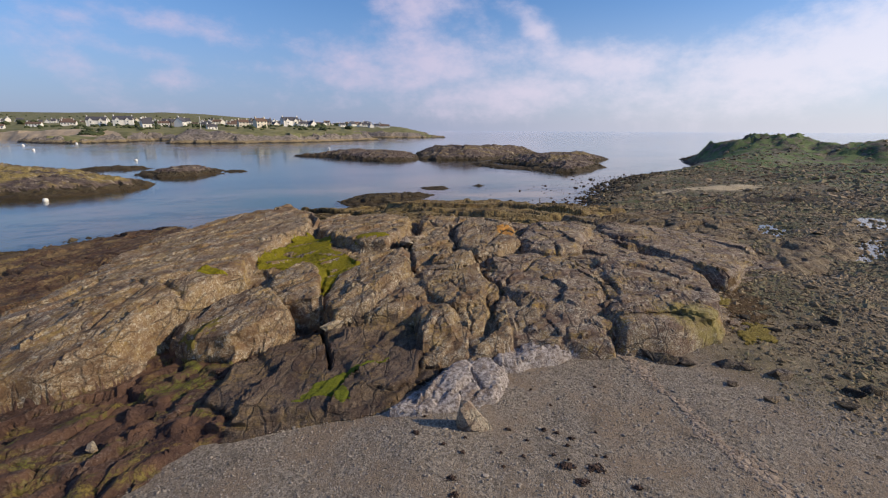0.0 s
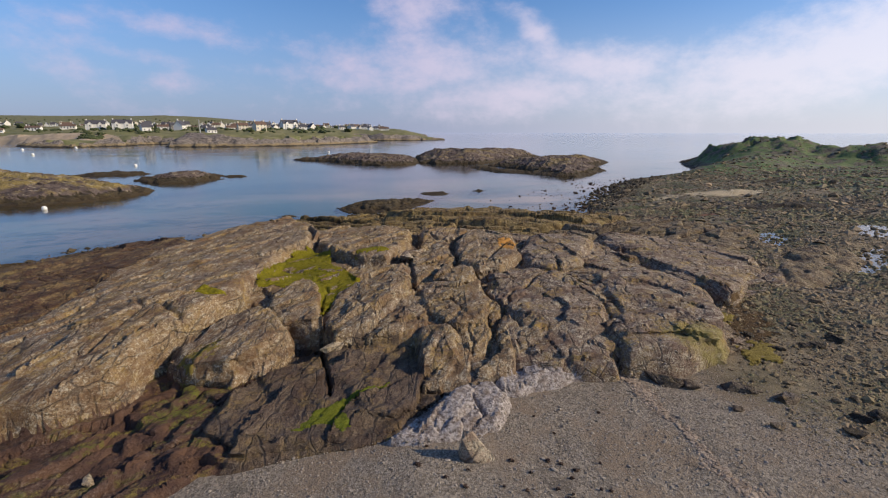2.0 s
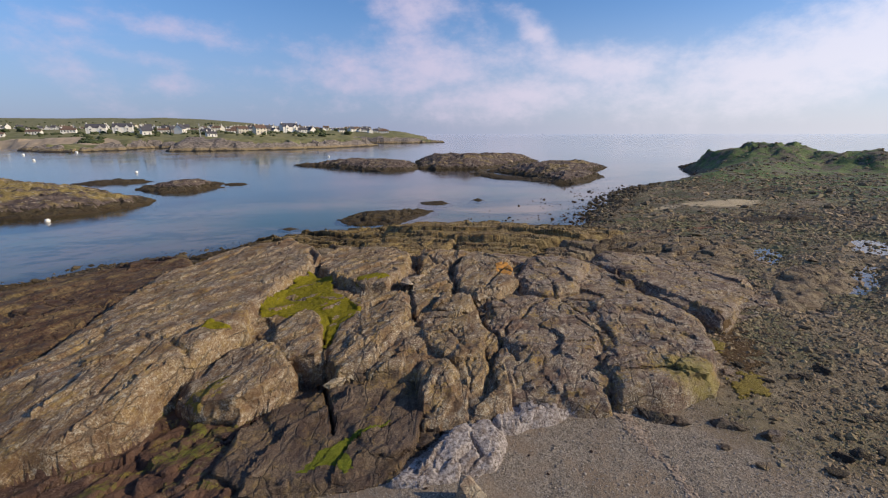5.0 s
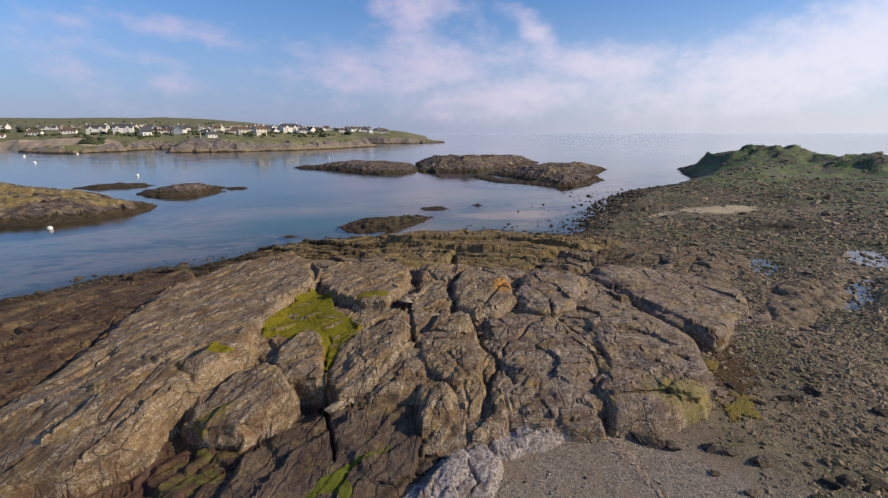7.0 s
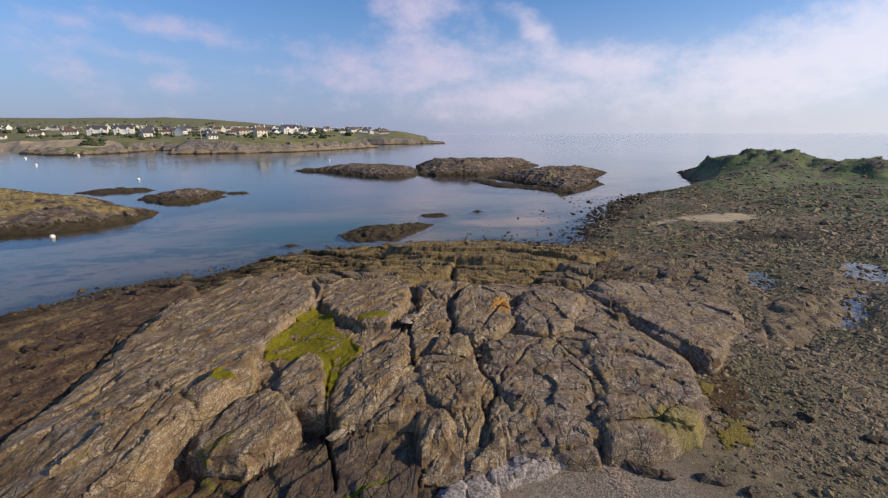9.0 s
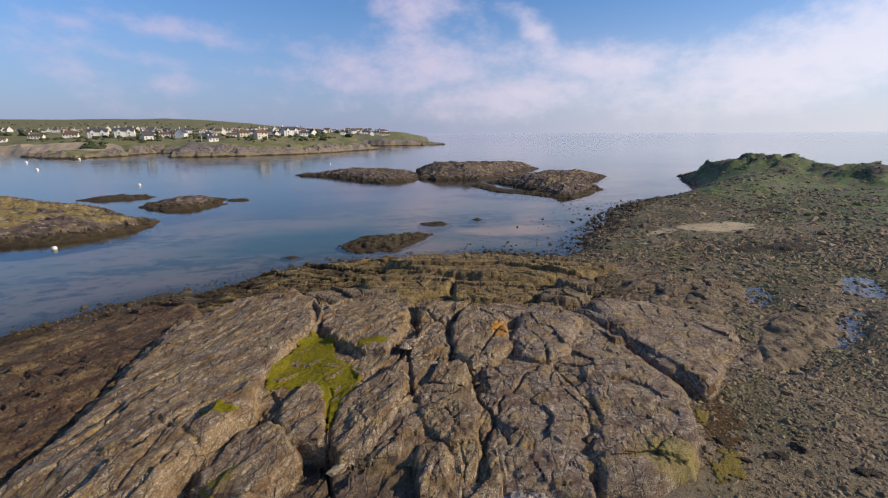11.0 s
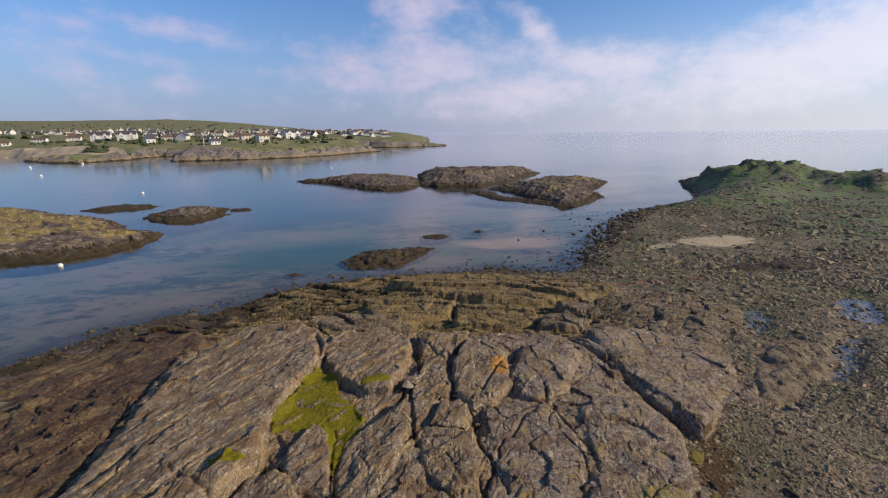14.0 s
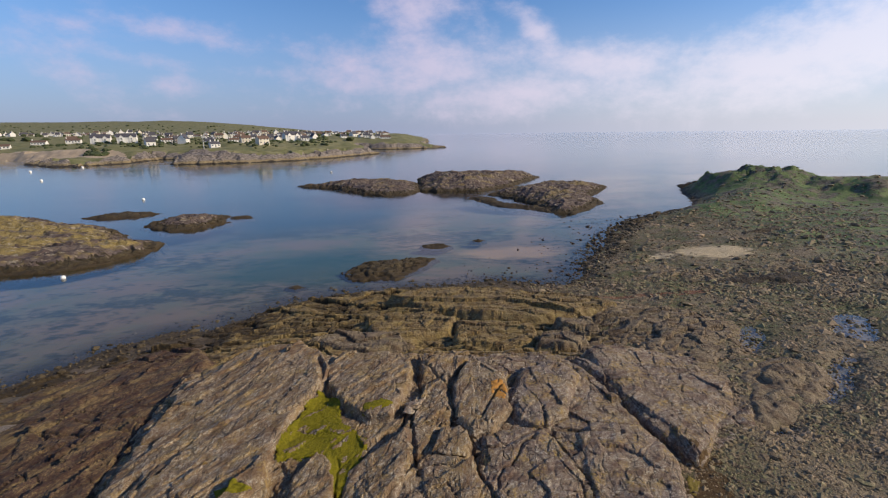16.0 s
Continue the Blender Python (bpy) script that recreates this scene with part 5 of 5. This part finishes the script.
for x, y, r in [(-61.4, 69.9, 0.5), (-106.2, 160.3, 0.7), (-203.6, 232, 0.9), (-262, 292, 1.0), (-66, 268, 0.8), (-255, 326, 1.1)]:
    buoy(x, y, r)

# ---- growth on the rock ----
coat("moss_patch", [(-8.9, 29.0), (-7.5, 28.2), (-6.5, 25.6), (-4.9, 24.2), (-4.6, 22.6), (-5.3, 21.5), (-5.6, 19.3), (-6.3, 21.2), (-7.2, 22.8), (-8.6, 22.3), (-9.7, 22.2), (-9.9, 23.8), (-9.7, 25.6)], 0.06, MOSS, "bright yellow-green moss in a hollow of the rock", "moss", 3, 0.4, 9)
coat("moss_patch", [(-5.5, 26.8), (-4.3, 27.3), (-3.3, 26.9), (-4.0, 26.2), (-5.2, 26.1)], 0.06, MOSS, "small green moss strip in a rock joint", "moss", 5, 0.3, 4)
coat("moss_patch", [(-11.9, 19.5), (-11.0, 19.9), (-10.0, 19.4), (-10.6, 18.9), (-11.6, 18.9)], 0.05, MOSS, "thin green moss along a crack", "moss", 7, 0.3)
coat("algae_patch", [(-4.9, 12.4), (-4.4, 13.4), (-3.3, 14.2), (-2.1, 14.8), (-2.6, 14.1), (-3.6, 13.5), (-3.1, 12.9), (-3.3, 12.4), (-3.7, 12.9), (-4.3, 12.6)], 0.03, ALGAE, "green algae on the wet slab", "algae", 9, 0.22)
coat("lichen_patch", [(3.2, 27.6), (3.3, 29.3), (4.1, 29.6), (4.5, 28.6), (4.1, 27.4)], 0.03, ORANGE, "orange lichen crust on a block edge", "lichen", 11, 0.12)
coat("lichen_patch", [(-10.0, 15.6), (-9.8, 16.5), (-8.9, 16.7), (-8.6, 15.8), (-9.2, 15.4)], 0.015, YELLOW, "yellow lichen on the big boulder", "lichen", 17, 0.5)
coat("lichen_patch", [(12.2, 17.2), (13.4, 19.0), (14.2, 18.7), (13.4, 17.2)], 0.07, YELLOW, "yellow lichen on low stones", "lichen", 13, 1.1)
coat("lichen_patch", [(13.6, 21.4), (14.3, 22.6), (14.8, 22.1), (14.1, 21.0)], 0.05, YELLOW, "yellow lichen below the cleft", "lichen", 15, 0.4)

coat("seaweed_mat", [(13.8, 19.6), (14.4, 22.6), (15.6, 24.4), (17.0, 24.2), (16.0, 21.6), (14.8, 19.4)], 0.03, BROWN_WEED, "reddish-brown seaweed at the foot of the cleft", "seaweed", 23, 1.7)


# ---- loose stones ----
ICO = bmesh.new()
bmesh.ops.create_icosphere(ICO, subdivisions=1, radius=1.0)
ICO_V = np.array([v.co[:] for v in ICO.verts])
ICO_F = np.array([[v.index for v in f.verts] for f in ICO.faces])
ICO.free()
OCTA_V = np.array([(1, 0, 0), (-1, 0, 0), (0, 1, 0), (0, -1, 0), (0, 0, 1), (0, 0, -1.0)])
OCTA_F = np.array([[0, 2, 4], [2, 1, 4], [1, 3, 4], [3, 0, 4], [2, 0, 5], [1, 2, 5], [3, 1, 5], [0, 3, 5]])
dice = np.random.RandomState(5)


def scatter(name, places, sizes, material, label, category, parent=None, flat=0.6, sink=0.25, shape=(ICO_V, ICO_F)):
    """Many small stones in one mesh, each turned and dented in its own way. places: x, y, z."""
    n, (corners, sides) = len(places), shape
    scale = sizes[:, None] * dice.uniform(0.65, 1.35, (n, 3)) * (1, 1, flat)
    pts = (corners[None] * dice.uniform(0.75, 1.2, (n, len(corners), 1)) + dice.uniform(-0.25, 0.25, (n, len(corners), 3)) * (len(corners) < 10)) * scale[:, None]
    a = dice.uniform(0, 6.28, n)
    c, s = np.cos(a)[:, None], np.sin(a)[:, None]
    t = dice.uniform(-0.3, 0.3, n)[:, None]
    x, y, z = pts[..., 0], pts[..., 1], pts[..., 2]
    pts = np.stack([x * c - y * s, x * s + y * c, z + x * t], -1) + places[:, None]
    pts[..., 2] += (sizes * flat * (0.5 - sink))[:, None]
    faces = (sides[None] + (np.arange(n) * len(corners))[:, None, None]).reshape(-1, 3)
    return tagged(link(name, pts.reshape(-1, 3), faces, material, parent, smooth=False), label, category, kind="stuff")


def strewn(n, x0, x1, y0, y1, want):
    x, y = dice.uniform(x0, x1, n), dice.uniform(y0, y1, n)
    ok = want(x, y)
    x, y = x[ok], y[ok]
    return np.stack([x, y, np.maximum(ground_height(x, y), outcrop_height(x, y)[0])], 1)


def OFF_ROCK(x, y):
    z, _, g, low = outcrop_height(x, y)
    return (low < np.where((x > 19) & (y > 29), 2.5 * smooth_noise(x, y, 91), 0.05)) | (z < g + 0.03)


p = strewn(50000, -11, 15, 5.5, 19, lambda x, y: OFF_ROCK(x, y) & (2 * x + y < 39 + dice.uniform(-5, 5, len(x))) & (dice.uniform(0, 1, len(x)) < 0.25 + 0.75 * smooth_noise(x * 0.6, y * 0.6, 3)))
scatter("beach_pebbles", p, np.clip(dice.lognormal(-4.0, 0.42, len(p)), 0.012, 0.09), PEBBLES, "grey and tan shingle of mixed sizes", "shingle")
flatness = lambda x, y: OFF_ROCK(x, y) & (inside(x, y, SHORE) > 0.3) & (2 * x + y > 37.5 + dice.uniform(-5, 5, len(x))) & (np.hypot((x - 46) / 6.6, (y - 76.2) / 5.2) > 0.45 + 0.9 * smooth_noise(x * 0.6, y * 0.9, 93)) & (dice.uniform(0, 1, len(x)) < 0.25 + 1.1 * smooth_noise(x * 0.25, y * 0.25, 5) ** 1.6)
p = np.concatenate([strewn(72000, 11, 38, 9, 34, flatness), strewn(32000, 12, 66, 30, 66, flatness), strewn(13000, 16, 95, 60, 116, flatness)])
far = np.hypot(p[:, 0], p[:, 1])
scatter("weedy_cobbles", p, np.clip(dice.lognormal(-2.35, 0.5, len(p)), 0.05, 0.45) * np.clip(far / 42, 0.5, 2.0), COBBLES, "weed-covered cobbles on the tidal flats", "cobbles", flat=0.45, sink=0.4, shape=(OCTA_V, OCTA_F))
edge_line = SHORE[1:24]
p = strewn(60000, -46, 66, 32, 128, lambda x, y: (along(x, y, edge_line) < 5.5 * dice.uniform(0, 1, len(x)) ** 0.7) & (inside(x, y, SHORE) > -4) & (dice.uniform(0, 1, len(x)) < 0.8))
p[:, 2] = np.maximum(p[:, 2], outcrop_height(p[:, 0], p[:, 1])[0])
p = p[p[:, 2] < 1.9]
scatter("shore_stones", p, np.clip(dice.lognormal(-2.3, 0.55, len(p)), 0.05, 0.5) * np.clip(np.hypot(p[:, 0], p[:, 1]) / 60, 0.9, 1.7), SHORE_STONES, "dark weedy stones along the waterline", "stones")
p = strewn(3400, 3, 60, 64, 122, lambda x, y: (inside(x, y, SHORE) < 0.5) & (inside(x, y, SHORE) > -16) & (dice.uniform(0, 1, len(x)) < np.exp(inside(x, y, SHORE) / 6)))
p[:, 2] = -0.02
scatter("shallows_stones", p, np.clip(dice.lognormal(-2.1, 0.5, len(p)), 0.06, 0.5), WEED_STONES, "dark stones breaking the shallow water", "stones")

rough_bank = lambda x, y: (inside(x, y, SHORE) > 0.5) & (np.hypot((x - 46) / 6.6, (y - 76.2) / 5.2) > 0.9) & (dice.uniform(0, 1, len(x)) < smooth_noise(x * 0.12, y * 0.12, 7) ** 1.5)
p = np.concatenate([strewn(5200, 44, 150, 82, 150, rough_bank), strewn(1800, 28, 80, 50, 90, rough_bank)])
scatter("bank_rocks", p, np.clip(dice.lognormal(-1.55, 0.5, len(p)), 0.12, 0.8), COBBLES, "weedy rocks scattered over the rough bank", "rocks", flat=0.6)

# the nearest cobbles, one by one
COBBLE_MESHES = []
for k in range(6):
    bm = bmesh.new()
    bmesh.ops.create_icosphere(bm, subdivisions=1, radius=1.0)
    for v in bm.verts:
        v.co *= dice.uniform(0.72, 1.18)
        v.co.z *= 0.62
    me = bpy.data.meshes.new("cobble")
    bm.to_mesh(me)
    bm.free()
    me.materials.append(COBBLE_ONE)
    COBBLE_MESHES.append(me)
bed = tagged(new("cobble_bank"), "bank of weedy cobbles beside the outcrop", "cobbles")
p = strewn(1100, 11, 22, 13, 26, lambda x, y: OFF_ROCK(x, y) & (2 * x + y > 40))[:280]
for x, y, z in p:
    ob = new("cobble", COBBLE_MESHES[dice.randint(6)])
    r = float(np.clip(dice.lognormal(-2.35, 0.4), 0.06, 0.26))
    ob.parent = bed
    ob.matrix_basis = Matrix.LocRotScale((x, y, z + 0.2 * r), Euler((dice.uniform(-0.3, 0.3), dice.uniform(-0.3, 0.3), dice.uniform(0, 6.28))), (r * dice.uniform(0.8, 1.5), r, r))


def boulder(name, x, y, size, label, material, seed, turn=0.0, z=None, sharp=0.5, points=()):
    """One angular stone: a hull of random corners, refined and roughened."""
    r = random.Random(seed)
    bm = bmesh.new()
    for px, py, pz in points or [(r.uniform(-1, 1), r.uniform(-1, 1), r.uniform(-0.4, 1)) for _ in range(14)]:
        bm.verts.new((px * size[0], py * size[1], pz * size[2]))
    hull = bmesh.ops.convex_hull(bm, input=bm.verts[:])
    bmesh.ops.delete(bm, geom=[g for g in hull["geom_interior"] if isinstance(g, bmesh.types.BMVert)], context="VERTS")
    bmesh.ops.triangulate(bm, faces=bm.faces[:])
    bmesh.ops.subdivide_edges(bm, edges=bm.edges[:], cuts=5, use_grid_fill=True)
    bmesh.ops.smooth_vert(bm, verts=bm.verts[:], factor=sharp, use_axis_x=True, use_axis_y=True, use_axis_z=True)
    for v in bm.verts:
        v.co += 0.09 * max(size) * noise.fractal(v.co * (1.6 / max(size)) + Vector((seed, 0, 0)), 0.8, 2.1, 4) * v.co.normalized()
    me = bpy.data.meshes.new(name)
    bm.to_mesh(me)
    bm.free()
    me.materials.append(material)
    ob = new(name, me)
    if z is None:
        z = float(ground_height(np.array([x]), np.array([y]))[0])
    ob.matrix_basis = pose(x, y, z, 0, 0, turn)
    return tagged(ob, label, "stone")


boulder("standing_stone", 0.62, 11.5, (0.60, 0.50, 0.8), "pale angular stone standing on the shingle", BOULDER, 3, 0, sharp=0.2,
        points=[(-0.5, -0.5, -0.2), (-0.55, 0.4, -0.2), (1.15, -0.45, -0.2), (1.0, 0.45, -0.2), (1.05, -0.3, 0.15), (0.6, 0.4, 0.2), (0.1, -0.7, 0.1), (-0.45, -0.3, 0.8), (-0.4, 0.2, 1.0), (-0.05, -0.05, 1.0), (0.1, 0.25, 0.85), (0.25, -0.35, 0.35), (-0.6, -0.2, 0.2)])
boulder("fallen_stone", 8.0, 15.5, (0.75, 0.3, 0.38), "dark flat stone at the foot of the rock", ROCK_WET, 5, -35)
boulder("fallen_stone", 8.95, 15.15, (0.5, 0.25, 0.26), "dark flat stone at the foot of the rock", ROCK_WET, 6, -30)
boulder("fallen_stone", 10.8, 14.95, (0.85, 0.3, 0.3), "long dark stone lying in the shingle", ROCK_WET, 7, -18)
boulder("fallen_stone", 11.8, 14.4, (0.45, 0.35, 0.3), "dark stone lying in the shingle", ROCK_WET, 8, 10)
boulder("fallen_stone", 9.7, 13.8, (0.25, 0.2, 0.18), "small dark stone lying in the shingle", ROCK_WET, 9, 10)
boulder("fallen_stone", 10.5, 12.9, (0.3, 0.2, 0.16), "small dark stone lying in the shingle", ROCK_WET, 12, 40)


mound = random.Random(31)
for k in range(15):
    x = mound.uniform(12.5, 20)
    y = mound.uniform(11.5, 20.5)
    if not OFF_ROCK(np.array([x]), np.array([y]))[0]:
        continue
    boulder("weedy_stone", x, y, (mound.uniform(0.25, 0.55), mound.uniform(0.2, 0.35), mound.uniform(0.12, 0.22)), "dark weed-covered stone among the cobbles", ROCK_BLACK, 40 + k, mound.uniform(0, 180))


def on_rock(x, y):
    return float(outcrop_height(np.array([x]), np.array([y]))[0][0])


boulder("perched_stone", -2.05, 27.1, (0.85, 0.45, 0.42), "smooth grey stone lodged between blocks", BOULDER, 21, 20, on_rock(-2.05, 27.1) + 0.22)
boulder("perched_stone", -2.35, 26.2, (0.45, 0.4, 0.36), "smooth grey stone lodged between blocks", BOULDER, 22, 70, on_rock(-2.35, 26.2) + 0.2)
boulder("perched_stone", -4.65, 17.0, (0.55, 0.42, 0.55), "angular tan stone wedged below the blocks", BOULDER, 23, 10, on_rock(-4.65, 17.0))
boulder("pale_stone", -10.1, 11.0, (0.2, 0.3, 0.22), "pale stone among brown weed", BOULDER, 25, 30, on_rock(-10.1, 11.0))


def seaweed(x, y, r, seed):
    """A heap of short curled weed strips."""
    rr = random.Random(seed)
    z = float(ground_height(np.array([x]), np.array([y]))[0])
    verts, faces = [], []
    for _ in range(int(420 * r)):
        a, d, w = rr.uniform(0, 6.28), 1.2 * r * abs(rr.gauss(0, 0.5)), rr.uniform(0, 6.28)
        px, py, long, wide = d * math.cos(a), 0.7 * d * math.sin(a), rr.uniform(0.06, 0.2) * min(1, 0.4 + 3 * r), rr.uniform(0.008, 0.022)
        h = 0.035 * max(0, 1 - d / r) + 0.004
        base = len(verts)
        for i in range(4):
            t = i / 3 - 0.5
            cx, cy = px + long * t * math.cos(w), py + long * t * math.sin(w)
            up = h + 0.016 * math.sin(3.1 * (t + 0.5)) + rr.uniform(-0.01, 0.02)
            verts += [(cx - wide * math.sin(w), cy + wide * math.cos(w), up), (cx + wide * math.sin(w), cy - wide * math.cos(w), up + 0.01), (cx, cy, up - 0.025)]
        for i in range(3):
            k = base + 3 * i
            faces += [(k, k + 1, k + 4, k + 3), (k + 1, k + 2, k + 5, k + 4), (k + 2, k, k + 3, k + 5)]
    ob = link("seaweed_clump", verts, faces, WEED_STONES)
    ob.location = (x, y, z)
    tagged(ob, "dark brown seaweed washed up on the shingle", "seaweed", "seaweed on the beach", kind="stuff")


for k, (x, y, r) in enumerate([(3.05, 9.75, 0.21), (3.75, 9.7, 0.24), (3.3, 9.2, 0.18), (0.1, 9.35, 0.12), (0.4, 10.3, 0.07), (2.8, 11.3, 0.08), (1.75, 11.3, 0.07), (3.5, 10.9, 0.09),
                               (-0.9, 11.1, 0.10), (5.0, 13.6, 0.06), (0.15, 8.8, 0.12), (4.6, 9.0, 0.12)]):
    seaweed(x, y, 0.8 * r, k)
scrap = random.Random(8)
for k in range(16):
    seaweed(scrap.gauss(2.2, 1.6), scrap.gauss(10.6, 1.1), scrap.uniform(0.02, 0.045), 50 + k)

wrack = [(6.9, 15.6), (7.3, 13.2), (7.4, 11.6), (7.6, 10.4), (7.9, 9.2), (8.1, 7.5)]
p = strewn(50000, 5.5, 9.5, 7, 16.5, lambda x, y: along(x + 0.25 * fbm(x, y, 0.8, 3, 77), y, wrack) < 0.2 * np.abs(dice.normal(0, 1, len(x))) * smooth_noise(x, y, 78) * 1.4)
scatter("wrack_line", p, np.clip(dice.lognormal(-3.25, 0.45, len(p)), 0.015, 0.1), WRACK, "thin line of reddish dried wrack on the shingle", "seaweed", flat=0.3)

# ---- tide pools on the flats ----
for k, (x, y, rx, ry, turn) in enumerate(POOLS):
    level = float(ground_height(np.array([x]), np.array([y]))[0]) + 0.44
    n = 40
    c, s = math.cos(radians(turn)), math.sin(radians(turn))
    ring = [(x + 1.5 * (rx * math.cos(a) * c - ry * math.sin(a) * s), y + 1.5 * (rx * math.cos(a) * s + ry * math.sin(a) * c), level) for a in np.linspace(0, 2 * math.pi, n, endpoint=False)]
    pool = link("tide_pool", [(x, y, level)] + ring, [(0, i + 1, (i + 1) % n + 1) for i in range(n)], POOL_WATER)
    pool.visible_shadow = False
    # pale bed added just under the water so the pool looks sky-bright
    bed = link("pool_bed", [(q[0] + 0.15 * (x - q[0]), q[1] + 0.15 * (y - q[1]), level - 0.07 - 0.25 * smooth_noise(np.array([k * 9.0]), np.array([i * 0.4]), 4)[0]) for i, q in enumerate(ring)] + [(x, y, level - 0.22)], [(n, i, (i + 1) % n) for i in range(n)], SILT)
    tagged(bed, "pale silt under a tide pool, paled for the mirrored sky", "pool bed", kind="structure")
    tagged(pool, "shallow tide pool mirroring the sky", "pool", kind="structure")

spots = []
for x, y, rx, ry, turn in POOLS:
    c, s = math.cos(radians(turn)), math.sin(radians(turn))
    level = float(ground_height(np.array([x]), np.array([y]))[0]) + 0.42
    for _ in range(70):
        a, b = rx * dice.normal(0, 0.75), ry * dice.normal(0, 0.8)
        spots.append((x + a * c - b * s, y + a * s + b * c, level))
scatter("pool_stones", np.array(spots), np.clip(dice.lognormal(-2.1, 0.5, len(spots)), 0.05, 0.35), COBBLES, "weedy stones standing in the tide pools", "stones", flat=0.6)

# ---- bushes and pole on the headland ----
rb = random.Random(4)
bm = bmesh.new()
n = 0
while n < 820:
    x, y = rb.uniform(-420, -110), rb.uniform(395, 640)
    if n < 60:
        x, y = rb.gauss(-278, 22), rb.gauss(410, 5)
    size = rb.uniform(1.2, 3.2)
    if n > 420:
        deep = rb.uniform(620, 2300)
        x, y, size = rb.uniform(-0.98, -0.2) * deep, deep, rb.uniform(2.5, 7.0)
    d = float(headland_height(np.array([x]), np.array([y]))[1][0])
    if d < 35:
        continue
    blob(bm, x, y, seat(x, y) + 0.3 * size, size, rb, 0.6)
    n += 1
me = bpy.data.meshes.new("bushes")
bm.to_mesh(me)
bm.free()
me.materials.append(BUSH)
tagged(new("bushes", me), "dark hedges and wind-cut bushes between the houses", "bushes", kind="stuff")

pole = tagged(new("street_lamp"), "tall pale lamp post on the headland", "lamp post")
pole.matrix_basis = pose(-198, 385, seat(-198, 385))
bm = bmesh.new()
bmesh.ops.create_cone(bm, cap_ends=True, segments=10, radius1=0.35, radius2=0.2, depth=11.0, matrix=Matrix.Translation((0, 0, 5.2)))
part("post", bm, POLE, pole)
bm = bmesh.new()
box(bm, -2.2, 0.2, -0.15, 0.15, 10.6, 10.85)
part("arm", bm, POLE, pole)
